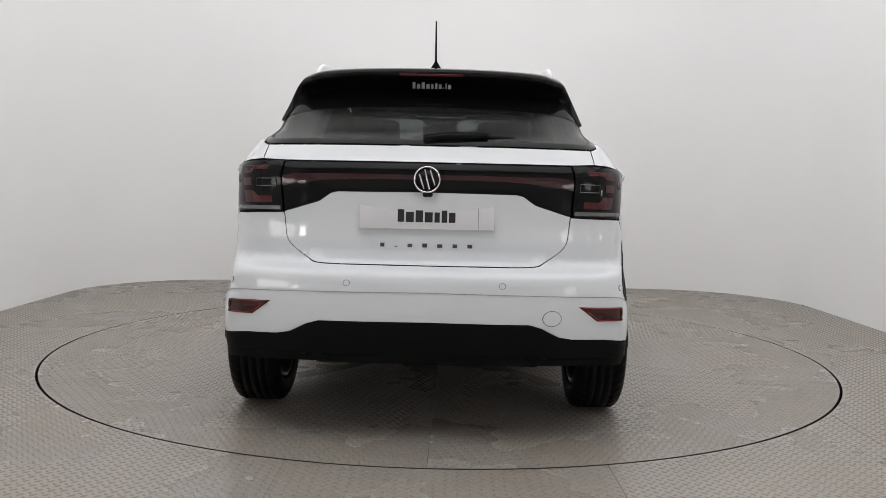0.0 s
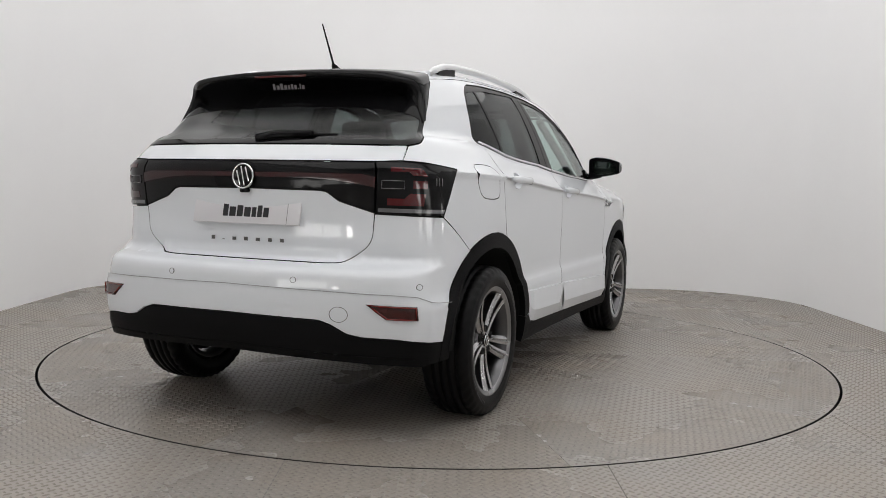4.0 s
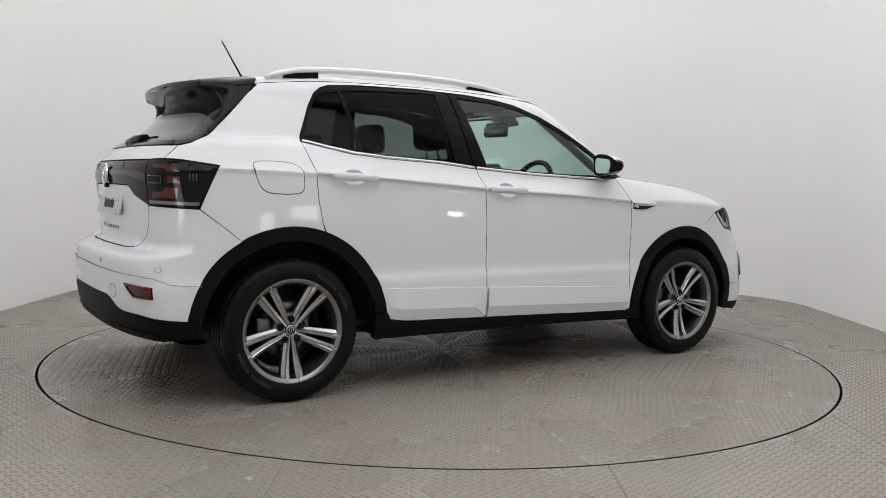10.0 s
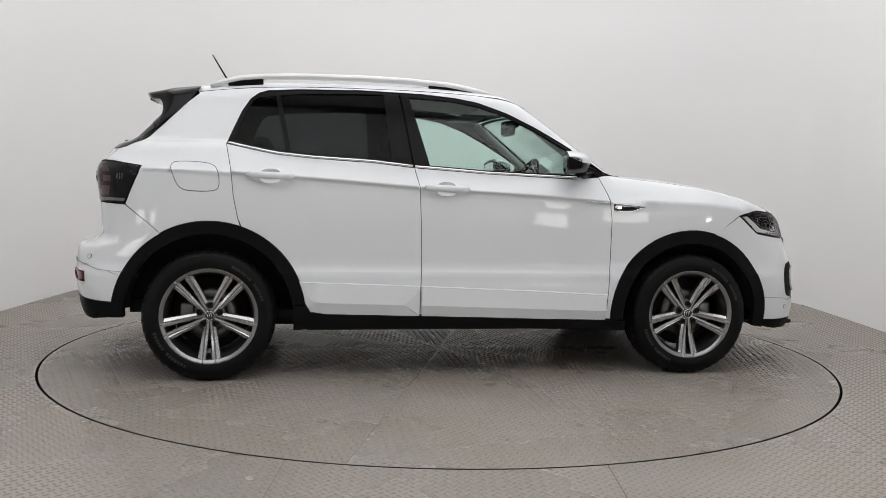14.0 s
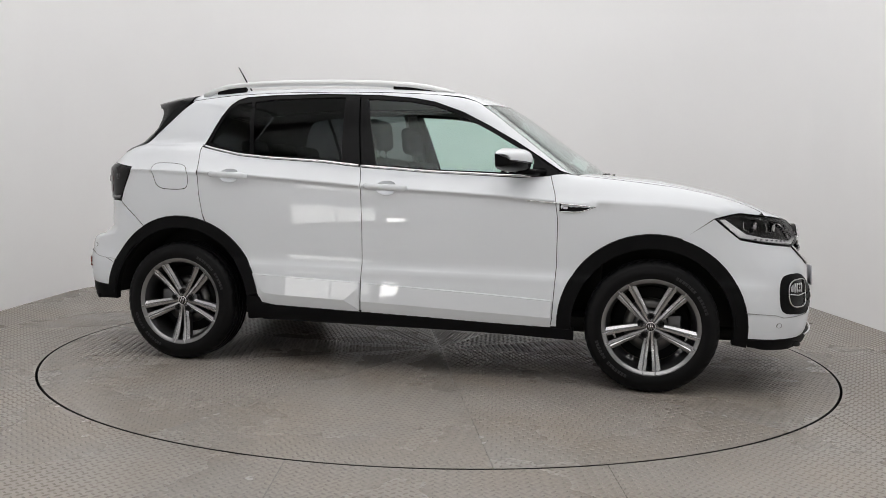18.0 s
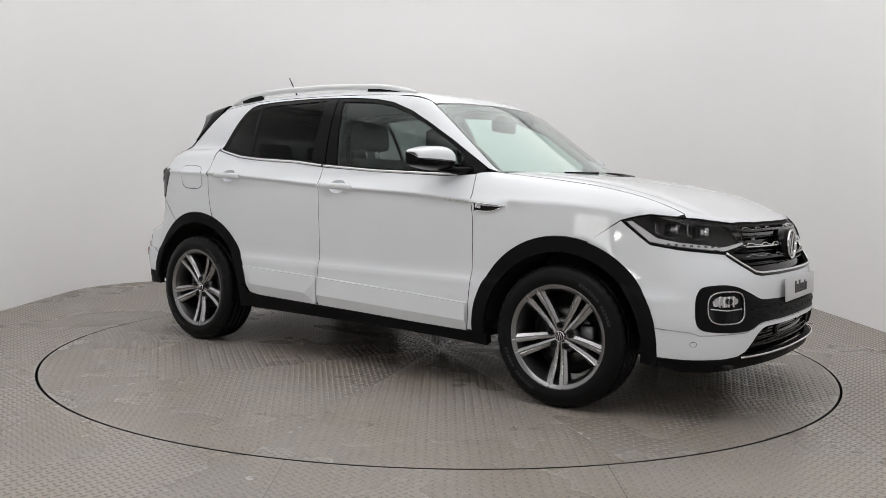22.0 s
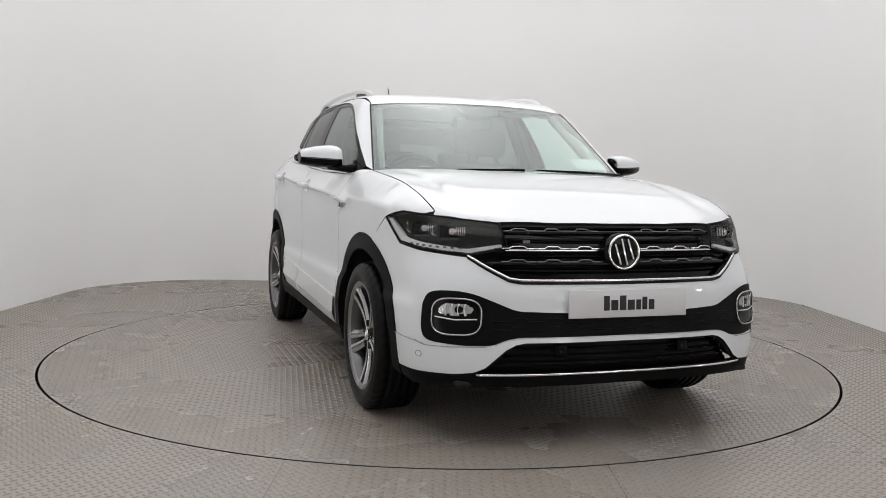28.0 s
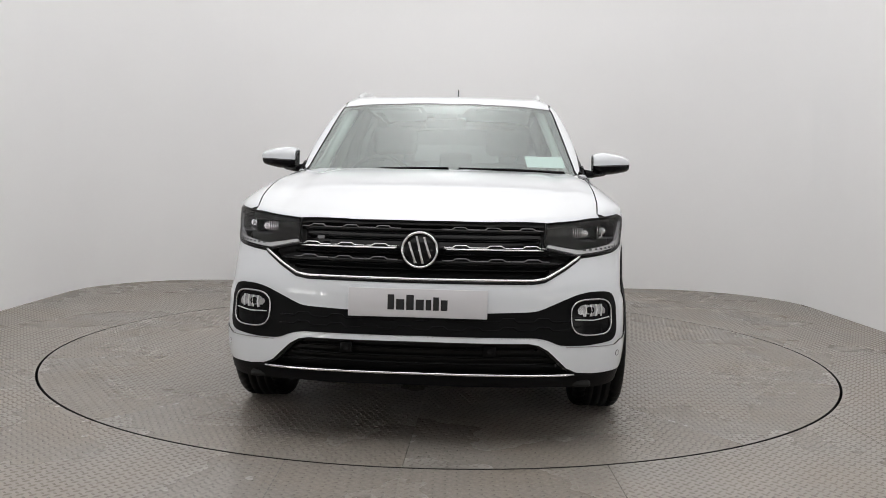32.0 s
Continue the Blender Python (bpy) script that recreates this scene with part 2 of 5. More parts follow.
def solid(top, normal, faces, border, thick, name, dark=False):
    """A sheet of that thickness, its face smooth and its rim sharp."""
    n = len(top)
    fs = []
    for t in faces:
        a, b, c = (top[i] for i in t[:3])
        up = np.dot(np.cross(b - a, c - a), normal[t[0]]) > 0
        fs.append(tuple(t) if up else tuple(reversed(t)))
    way = {}
    for t in fs:
        for i in range(len(t)):
            way[(t[i], t[(i + 1) % len(t)])] = 1
    back = [tuple(i + n for i in reversed(t)) for t in fs]
    rim = []
    for a, b in border:
        if (a, b) not in way:
            a, b = b, a
        rim.append((b, a, a + n, b + n))
    me = bpy.data.meshes.new(name)
    me.from_pydata(np.concatenate([top, top - normal * thick]).tolist(), [], fs + back + rim)
    me.polygons.foreach_set("use_smooth", np.ones(len(me.polygons), bool))
    # rim and back take the second, dark material: painted shade for the seams
    if dark:
        index = np.ones(len(me.polygons), int)
        index[:len(fs)] = 0
        me.polygons.foreach_set("material_index", index)
    me.update()
    # the face takes the form's own normals, the rim its flat ones
    loops = np.zeros(len(me.loops), int)
    me.loops.foreach_get("vertex_index", loops)
    nl = np.zeros((len(loops), 3))
    both_ = np.concatenate([normal, -normal])
    nl[:] = both_[loops]
    k = sum(len(t) for t in fs) * 2
    for p in me.polygons[2 * len(fs):]:
        nl[k:k + p.loop_total] = p.normal
        k += p.loop_total
    me.normals_split_custom_set(nl.tolist())
    return me


FAR = {"right": 1.28, "left": 1.28, "top": 1.95, "rear": 1.45, "front": 1.45, "right_slant": 2.4, "left_slant": 2.4}


def panel(name, loop, way, mat, parent, label="", level=0.0, thick=0.006, step=0.04, holes=(), gap=0.0017, field=form, roll=0.0012, extra=()):
    """A body piece: an outline in a projection, laid on the car's form."""
    loops = [inset(densify(np.array(loop, float), step * 0.7), gap)] + [densify(np.array(h, float), step * 0.7) for h in holes]
    uv, faces, border = tile(loops, step, extra)
    e, w = lay(uv, way)
    p, ok = meet(e, w, FAR[way], level, field)
    nrm = slope(p, field)
    for i in {i for b in border for i in b}:
        p[i] -= nrm[i] * roll
    ob = part(name, solid(p, nrm, faces, border, thick, name, mat is WHITE), mat, parent, label)
    # dark flanges on white panels stand in for the shade in deep seams
    if mat is WHITE:
        ob.data.materials.append(INNER)
    return ob


def skin(name, loop, way, mat, parent, label="", inner=None, deep=-0.012, **more):
    """A body piece with its dark inner lining, which also closes the joints."""
    ob = panel(name, loop, way, mat, parent, label, **more)
    panel("lining", loop, way, inner or INNER, ob, level=deep, thick=0.003, gap=-0.005, roll=0.0, step=0.06, field=more.get("field", form), holes=more.get("holes", ()))
    return ob


def place(uv, way, level=0.0, field=form):
    """The places on the form, and its normals, for points of a projection."""
    e, w = lay(uv, way)
    p, _ = meet(e, w, FAR[way], level, field)
    return p, slope(p, field)


def slant(p):
    return [(float(a[0]), float(0.7071 * (a[2] - abs(a[1])))) for a in p]


def fine(line, step=0.02):
    """An open line with points no further apart than step."""
    line = np.array(line, float)
    out = []
    for a, b in zip(line, line[1:]):
        n = max(1, int(math.ceil(np.linalg.norm(b - a) / step)))
        out += [tuple(a + (b - a) * i / n) for i in range(n)]
    return out + [tuple(line[-1])]


def flip(loop):
    return [(-u, v) for u, v in loop]


def tube(path, r, sides=8, closed=False, flat=1.0, name="tube"):
    """A round bar along a path (list of points); r may be one radius or one for each point."""
    path = [Vector(p) for p in path]
    n = len(path)
    rs = r if hasattr(r, "__len__") else [r] * n
    bm = bmesh.new()
    rings = []
    for i, p in enumerate(path):
        a, b = (path[(i - 1) % n], path[(i + 1) % n]) if closed else (path[max(i - 1, 0)], path[min(i + 1, n - 1)])
        d = (b - a).normalized()
        s = d.cross(Vector((0, 0, 1)))
        s = s.normalized() if s.length > 1e-4 else Vector((1, 0, 0))
        u = s.cross(d)
        rings.append([bm.verts.new(p + (s * math.cos(q) + u * math.sin(q) * flat) * rs[i]) for q in (2 * math.pi * k / sides for k in range(sides))])
    m = n if closed else n - 1
    for i in range(m):
        a, b = rings[i], rings[(i + 1) % n]
        for k in range(sides):
            bm.faces.new((a[k], a[(k + 1) % sides], b[(k + 1) % sides], b[k])).smooth = True
    if not closed:
        bm.faces.new(rings[0])
        bm.faces.new(list(reversed(rings[-1])))
    bmesh.ops.recalc_face_normals(bm, faces=bm.faces)
    return bm


def block(x0, x1, y0, y1, z0, z1, bevel=0.0, seg=2):
    bm = bmesh.new()
    bmesh.ops.create_cube(bm, size=1, matrix=Matrix.LocRotScale(((x0 + x1) / 2, (y0 + y1) / 2, (z0 + z1) / 2), None, (x1 - x0, y1 - y0, z1 - z0)))
    if bevel:
        bmesh.ops.bevel(bm, geom=bm.edges, offset=bevel, segments=seg, profile=0.5, affect="EDGES", clamp_overlap=True)
        for f in bm.faces:
            f.smooth = True
    return bm


def lathe(profile, n=48, axis="y", at=(0, 0, 0), a0=0.0, a1=2 * math.pi):
    """Spins (radius, offset) pairs about an axis."""
    bm = bmesh.new()
    full = abs(a1 - a0 - 2 * math.pi) < 1e-6
    rings = []
    for i in range(n if full else n + 1):
        a = a0 + (a1 - a0) * i / n
        c, s = math.cos(a), math.sin(a)
        co = {"y": lambda r, o: (r * c, o, r * s), "z": lambda r, o: (r * c, r * s, o), "x": lambda r, o: (o, r * c, r * s)}[axis]
        rings.append([bm.verts.new(Vector(at) + Vector(co(r, o))) for r, o in profile])
    for i in range(len(rings) if full else len(rings) - 1):
        a, b = rings[i], rings[(i + 1) % len(rings)]
        for k in range(len(profile) - 1):
            if profile[k][0] < 1e-6 and profile[k + 1][0] < 1e-6:
                continue
            bm.faces.new((a[k], a[k + 1], b[k + 1], b[k])).smooth = True
    bmesh.ops.remove_doubles(bm, verts=bm.verts, dist=1e-6)
    bmesh.ops.recalc_face_normals(bm, faces=bm.faces)
    return bm


def arc(x, z, r, a0, a1, n=18):
    """Points of an arch, degrees from forward over the top."""
    return [(x + r * math.cos(radians(a0 + (a1 - a0) * i / n)), z + r * math.sin(radians(a0 + (a1 - a0) * i / n))) for i in range(n + 1)]


def prism(loop, depth, to_place, name="prism"):
    """A flat outline pushed along its normal; to_place(u, v, d) gives the place."""
    bm = bmesh.new()
    a = [bm.verts.new(to_place(u, v, 0.0)) for u, v in loop]
    b = [bm.verts.new(to_place(u, v, depth)) for u, v in loop]
    bm.faces.new(a)
    bm.faces.new(list(reversed(b)))
    for i in range(len(a)):
        j = (i + 1) % len(a)
        bm.faces.new((a[j], a[i], b[i], b[j]))
    bmesh.ops.recalc_face_normals(bm, faces=bm.faces)
    return bm


def oval(u, v, a, b, n=24, power=2.0):
    """A round or squarish loop."""
    out = []
    for i in range(n):
        c, s = math.cos(2 * math.pi * i / n), math.sin(2 * math.pi * i / n)
        out.append((u + a * math.copysign(abs(c) ** (2 / power), c), v + b * math.copysign(abs(s) ** (2 / power), s)))
    return out


def bar_on(name, uv, way, r, mat, parent, label="", level=0.0, field=form, closed=False, step=0.03, flat=1.0, sides=6):
    """A round bar laid along a line of a projection."""
    uv = np.array(uv, float)
    pts = densify(uv, step) if closed else np.concatenate([densify(np.stack([a, b]), step)[:max(1, int(math.ceil(np.linalg.norm(b - a) / step)))] for a, b in zip(uv, uv[1:])] + [uv[-1:]])
    p, _ = place(pts, way, level, field)
    return part(name, tube(p.tolist(), r, sides, closed, flat), mat, parent, label)


def box_at(p, n, w, h, d, up=(0, 0, 1), bevel=0.0):
    """A box of width, height and depth standing on place p with outward normal n."""
    n = Vector(n).normalized()
    side = Vector(up).cross(n).normalized()
    top = n.cross(side)
    m = Matrix((side, top, n)).transposed().to_4x4()
    m.translation = Vector(p) + n * d / 2
    bm = block(-w / 2, w / 2, -h / 2, h / 2, -d / 2, d / 2, bevel)
    bmesh.ops.transform(bm, matrix=m, verts=bm.verts)
    return bm


def turned(p, n, profile, sides=24, up=(0, 0, 1)):
    """A lathed piece (radius, height) on place p along normal n."""
    n = Vector(n).normalized()
    side = Vector(up).cross(n).normalized()
    m = Matrix((side, n.cross(side), n)).transposed().to_4x4()
    m.translation = Vector(p)
    bm = lathe(profile, sides, "z")
    bmesh.ops.transform(bm, matrix=m, verts=bm.verts)
    return bm


def shell(rows, thick=0.0, name="shell"):
    """A surface over a grid of places."""
    bm = bmesh.new()
    v = [[bm.verts.new(p) for p in r] for r in rows]
    for a, b in zip(v, v[1:]):
        for i in range(len(a) - 1):
            bm.faces.new((a[i], a[i + 1], b[i + 1], b[i])).smooth = True
    if thick:
        bmesh.ops.recalc_face_normals(bm, faces=bm.faces)
        bmesh.ops.solidify(bm, geom=bm.faces[:], thickness=thick)
    return bm
# ---- the room: tread-plate floor, white wall with rounded corners, ceiling with lamp panels ----
def worn_steel(name, colour):
    """Worn, painted steel plate: fine grain, broad stains, scuffs and a rust-brown traffic film."""
    m = bpy.data.materials.new(name)
    m.use_nodes = True
    t = m.node_tree
    b = t.nodes["Principled BSDF"]

    def node(kind, op="", **values):
        n = t.nodes.new(kind)
        if op:
            n.operation = op
        for k, v in values.items():
            n.inputs[int(k[1:])].default_value = v
        return n

    def join(a, i, c, j):
        t.links.new(a.outputs[i], c.inputs[j])

    def clouds(scale, detail):
        n = node("ShaderNodeTexNoise")
        n.inputs["Scale"].default_value, n.inputs["Detail"].default_value = scale, detail
        join(co, "Object", n, "Vector")
        return n

    co = node("ShaderNodeTexCoord")
    fine, broad, spots, film = clouds(60, 6), clouds(1.1, 4), clouds(9, 4), clouds(1.7, 5)
    v1 = node("ShaderNodeMath", "MULTIPLY_ADD", _1=0.45, _2=0.59)
    join(fine, "Fac", v1, 0)
    v2 = node("ShaderNodeMath", "MULTIPLY_ADD", _1=0.35)
    join(broad, "Fac", v2, 0), join(v1, 0, v2, 2)
    scuff = node("ShaderNodeMapRange", _1=0.70, _2=0.84, _3=0.0, _4=-0.40)
    join(spots, "Fac", scuff, 0)
    v3 = node("ShaderNodeMath", "ADD")
    join(v2, 0, v3, 0), join(scuff, 0, v3, 1)
    tone = node("ShaderNodeVectorMath", "SCALE")
    tone.inputs[0].default_value = colour
    join(v3, 0, tone, "Scale")
    patch = node("ShaderNodeMapRange", _1=0.38, _2=0.74, _3=0.0, _4=1.0)
    join(film, "Fac", patch, 0)
    tint = node("ShaderNodeMix")
    tint.data_type = "RGBA"
    tint.inputs[6].default_value, tint.inputs[7].default_value = (1, 1, 1, 1), (1.02, 0.965, 0.90, 1)
    t.links.new(patch.outputs[0], tint.inputs[0])
    warm = node("ShaderNodeVectorMath", "MULTIPLY")
    join(tone, 0, warm, 0)
    t.links.new(tint.outputs[2], warm.inputs[1])
    join(warm, 0, b, "Base Color")
    ro = node("ShaderNodeMath", "MULTIPLY_ADD", _1=0.16, _2=0.20)
    join(broad, "Fac", ro, 0)
    join(ro, 0, b, "Roughness")
    bump = node("ShaderNodeBump")
    bump.inputs["Strength"].default_value, bump.inputs["Distance"].default_value = 0.5, 0.0012
    join(fine, "Fac", bump, "Height")
    join(bump, 0, b, "Normal")
    return m


def lugs(name, low, high, keep):
    """The lens-shaped lugs of tread plate, lying crosswise by turns, over the ground that keep() allows."""
    px, py = 0.0405, 0.0405
    gx, gy = np.meshgrid(np.arange(low[0], high[0], px), np.arange(low[1], high[1], py))
    spots = np.concatenate([np.stack([gx.ravel() + k * px / 2, gy.ravel() + k * py / 2, np.full(gx.size, 1 - 2 * k)], 1) for k in (0, 1)])
    spots = spots[keep(spots[:, 0], spots[:, 1])]
    # one lug: its ends, its sides and a rounded ridge
    base = np.array([(-0.0150, 0, 0), (0.0150, 0, 0), (-0.005, -0.0046, 0), (0.005, -0.0046, 0), (0.005, 0.0046, 0), (-0.005, 0.0046, 0), (-0.0085, 0, 0.0034), (0.0085, 0, 0.0034)])
    tris = np.array([(0, 2, 6), (2, 3, 6), (3, 7, 6), (3, 1, 7), (1, 4, 7), (4, 5, 7), (5, 6, 7), (5, 0, 6)])
    r = 0.7071
    x = spots[:, :1] + r * (base[:, 0] - spots[:, 2:] * base[:, 1])
    y = spots[:, 1:2] + r * (spots[:, 2:] * base[:, 0] + base[:, 1])
    z = np.broadcast_to(base[:, 2], x.shape)
    verts = np.stack([x, y, z], 2).reshape(-1, 3)
    faces = (tris[None] + 8 * np.arange(len(spots))[:, None, None]).reshape(-1, 3)
    me = bpy.data.meshes.new(name)
    me.from_pydata(verts.tolist(), [], faces.tolist())
    me.polygons.foreach_set("use_smooth", np.ones(len(me.polygons), bool))
    me.update()
    return me


TREAD = worn_steel("tread_plate", (0.318, 0.294, 0.268))
# same steel toned down, so the shade on the lugs' sides is in their colour
LUG = worn_steel("shaded_tread_lug", (0.258, 0.239, 0.218))
WALL = material("white_wall_paint", (0.90, 0.90, 0.905), 0.75, grain=0.03, grain_size=150, bump=0.1, stains=0.03)
PANEL_GLOW = glow("lamp_panel_light", (1.0, 0.985, 0.96), 15.0)
WIDE_GLOW = glow("wide_panel_light", (1.0, 0.985, 0.96), 4.6)
R_DISC, R_PIT = 2.250, 2.264
HALF, BACK, FRONT, HEIGHT, CORNER = 3.26, 3.33, -6.8, 3.6, 1.15


def room_loop(grow=0.0):
    out = []
    for cx, cy, a in ((HALF - CORNER, BACK - CORNER, 0), (-HALF + CORNER, BACK - CORNER, 90), (-HALF + 0.3, FRONT + 0.3, 180), (HALF - 0.3, FRONT + 0.3, 270)):
        r = (CORNER if cy > 0 else 0.3) + grow
        for i in range(17):
            q = radians(a + 90 * i / 16)
            out.append((cx + r * math.cos(q), cy + r * math.sin(q)))
    return out


def ring_between(outer, inner, z, thick):
    """A flat sheet between two loops."""
    v, f, border = tile([densify(np.array(outer), 0.4), np.array(inner)], 0.5)
    p = np.column_stack([v, np.full(len(v), z)])
    return solid(p, np.tile((0.0, 0.0, 1.0), (len(p), 1)), f, border, thick, "sheet")


circle = [(R_PIT * math.cos(2 * math.pi * i / 180), R_PIT * math.sin(2 * math.pi * i / 180)) for i in range(180)]
floor_ob = new("floor", ring_between(room_loop(0.2), circle, 0.0, 0.02))
floor_ob.data.materials.append(TREAD)
tagged(floor_ob, "worn grey steel tread-plate floor round a turntable", "floor", kind="structure")

floor_lugs = part("tread_relief", lugs("tread_relief", (-HALF, FRONT), (HALF, BACK), lambda x, y: (np.hypot(x, y) > R_PIT + 0.012) & (y > -5.0)), LUG, floor_ob)
tagged(floor_lugs, kind="stuff")

# dark joints between the floor's plates
JOINT = material("joint_dirt", (0.15, 0.14, 0.125), 0.9)
for x, y in ((-1.72, -1.49), (-0.552, -2.20), (0.622, -2.18), (1.79, -1.41)):
    part("plate_joint", block(x - 0.0022, x + 0.0022, FRONT, y, -0.004, 0.0005), JOINT, floor_ob)

loop_in, loop_out = room_loop(), room_loop(0.2)
SPLIT = -3.2


def wall_run(inner, outer):
    """An upright wall, 0.2 m thick, along a run of points."""
    bm = bmesh.new()
    rows_ = [[bm.verts.new((x, y, z)) for x, y in lp] for lp, z in ((inner, 0), (inner, HEIGHT), (outer, HEIGHT), (outer, 0))]
    for a, b in zip(rows_, rows_[1:] + rows_[:1]):
        for i in range(len(inner) - 1):
            bm.faces.new((a[i], a[i + 1], b[i + 1], b[i])).smooth = True
    for k in (0, -1):
        bm.faces.new([r[k] for r in rows_])
    bmesh.ops.recalc_face_normals(bm, faces=bm.faces)
    bmesh.ops.split_edges(bm, edges=[e for e in bm.edges if abs(e.verts[0].co.z - e.verts[1].co.z) < 1e-4])
    return bm


GREY_WALL = material("grey_wall_paint", (0.75, 0.75, 0.75), 0.8, grain=0.05, grain_size=120, bump=0.1, stains=0.05)
DARK_WALL = material("grey_ceiling", (0.24, 0.24, 0.245), 0.8, grain=0.05, grain_size=120, bump=0.1, stains=0.05)
side_in, side_out = [(HALF, SPLIT)], [(HALF + 0.2, SPLIT)]
far_in, far_out = [(-HALF, SPLIT)], [(-HALF - 0.2, SPLIT)]
wall = part("wall", wall_run(side_in + loop_in[:34] + far_in, side_out + loop_out[:34] + far_out), WALL, None)
tagged(wall, "seamless matt white studio wall with rounded corners", "wall", kind="structure")
# unseen wall closing the room; its tone sets the light bounced onto the car
entry = part("wall_entry", wall_run(far_in + loop_in[34:] + side_in, far_out + loop_out[34:] + side_out), GREY_WALL, None)
tagged(entry, "plain grey unseen wall added behind the camera", "wall", kind="structure")
bm = bmesh.new()
bm.faces.new([bm.verts.new((x, y, HEIGHT + 0.1)) for x, y in loop_out])
bm.faces.new([bm.verts.new((x, y, HEIGHT)) for x, y in reversed(loop_out)])
tagged(part("ceiling", bm, DARK_WALL, None), "plain grey ceiling over the turntable", "ceiling", kind="structure")

part("hole_rim", lathe([(R_PIT - 0.001, -0.02), (R_PIT - 0.001, -0.001)], 180, "z"), INNER, floor_ob)
pit = part("turntable_pit", lathe([(0.0, -0.10), (R_PIT + 0.02, -0.10), (R_PIT + 0.02, -0.006), (R_PIT, -0.006)], 120, "z"), INNER, None)
tagged(pit, "dark gap and pit below the turntable rim", "floor pit", kind="structure")


def diffuser(name, low, high, size, fall="QUADRATIC_SPHERE"):
    """A stretched lamp cloth, brighter towards its middle."""
    m = bpy.data.materials.new(name)
    m.use_nodes = True
    t = m.node_tree
    b = t.nodes["Principled BSDF"]
    co, mp, gr = t.nodes.new("ShaderNodeTexCoord"), t.nodes.new("ShaderNodeMapping"), t.nodes.new("ShaderNodeTexGradient")
    gr.gradient_type = fall
    mp.inputs["Scale"].default_value = (1 / size[0], 1 / size[1], 0)
    t.links.new(co.outputs["Object"], mp.inputs["Vector"])
    t.links.new(mp.outputs[0], gr.inputs["Vector"])
    mr = t.nodes.new("ShaderNodeMapRange")
    mr.inputs[3].default_value, mr.inputs[4].default_value = low, high
    t.links.new(gr.outputs["Fac"], mr.inputs[0])
    b.inputs["Emission Color"].default_value = (1.0, 0.987, 0.982, 1)
    t.links.new(mr.outputs[0], b.inputs["Emission Strength"])
    return m


CLOTH_LIGHT = diffuser("ceiling_lamp_cloth", 1.03, 3.4, (1.6, 1.4))
# fill light for the car's near faces, tuned by eye
FRONT_FILL = diffuser("front_fill_cloth", 1.45, 2.5, (2.3, 1.2))


def cloth_light(name, place_, w, d, mat, turn=None, label=""):
    """A stretched lamp cloth in a white frame."""
    e = new(name)
    part("frame", block(-w / 2 - 0.04, w / 2 + 0.04, -d / 2 - 0.04, d / 2 + 0.04, -0.05, -0.002, 0.008), WALL, e)
    part("diffuser", block(-w / 2, w / 2, -d / 2, d / 2, -0.062, -0.052), mat, e)
    e.matrix_world = Matrix.Translation(place_) @ (turn or Matrix())
    return tagged(e, label, "lamp")


cloth_light("ceiling_light", (0, 0.72, HEIGHT), 6.2, 4.85, CLOTH_LIGHT, None, "large glowing white lamp cloth across the ceiling")
# unseen fill, added to brighten surfaces that face the camera
cloth_light("ceiling_light", (0, -3.35, HEIGHT), 6.2, 2.7, FRONT_FILL, None, "unseen glowing white fill cloth added above the camera")


def strip_light(x, y, z, w, h, aim, mat):
    """A flat lamp panel on a wall, tipped towards the turntable."""
    e = new("lamp_panel")
    part("frame", block(-w / 2 - 0.02, w / 2 + 0.02, -h / 2 - 0.02, h / 2 + 0.02, -0.03, 0.0, 0.004), WALL, e)
    part("diffuser", block(-w / 2, w / 2, -h / 2, h / 2, 0.002, 0.008), mat, e)
    n = (Vector(aim) - Vector((x, y, z))).normalized()
    e.matrix_world = Matrix.Translation((x, y, z)) @ n.to_track_quat("Z", "Y").to_matrix().to_4x4()
    return tagged(e, "glowing white lamp panel low on the side wall", "lamp panel", "wall lamp panels")


for s, y, z, w, h, mat in ((-1, -4.37, 0.62, 0.76, 0.50, WIDE_GLOW), (-1, -5.20, 0.58, 0.76, 0.46, WIDE_GLOW), (-1, -6.10, 0.36, 0.42, 0.14, PANEL_GLOW), (1, -4.3, 0.74, 0.9, 0.36, WIDE_GLOW), (1, -6.1, 0.50, 0.9, 0.50, WIDE_GLOW), (1, -2.38, 0.76, 0.14, 0.10, PANEL_GLOW)):
    x = s * (HALF - 0.045)
    strip_light(x, y, z, w, h, (0, y, z), mat)

# ---- the turntable: ten steel sectors ----
turntable = new("turntable")
tagged(turntable, "round steel tread-plate turntable flush with the floor", "turntable")
gap_ = 0.0009
lp = [(gap_ / math.sin(radians(18)), 0.0)]
for i in range(19):
    q = radians(-18 + 36 * i / 18)
    q = min(max(q, radians(-18) + gap_ / R_DISC), radians(18) - gap_ / R_DISC)
    lp.append((R_DISC * math.cos(q), R_DISC * math.sin(q)))
plate_mesh = None
for k in range(10):
    if plate_mesh is None:
        lug_mesh = None
        ob = part("plate", prism(lp, -0.02, lambda u, v, d: (u, v, d)), TREAD, turntable)
        plate_mesh = ob.data
    else:
        ob = part("plate", plate_mesh, None, turntable)
    ob.rotation_euler = (0, 0, radians(18 + 36 * k))
    lug = part("tread_relief", lug_mesh or lugs("tread_relief", (0.0, -0.72), (R_DISC, 0.72), lambda x, y: (np.hypot(x, y) < R_DISC - 0.012) & (np.abs(y) < x * math.tan(radians(18)) - 0.008)), None if lug_mesh else LUG, ob)
    lug_mesh = lug.data
    tagged(lug, kind="stuff")
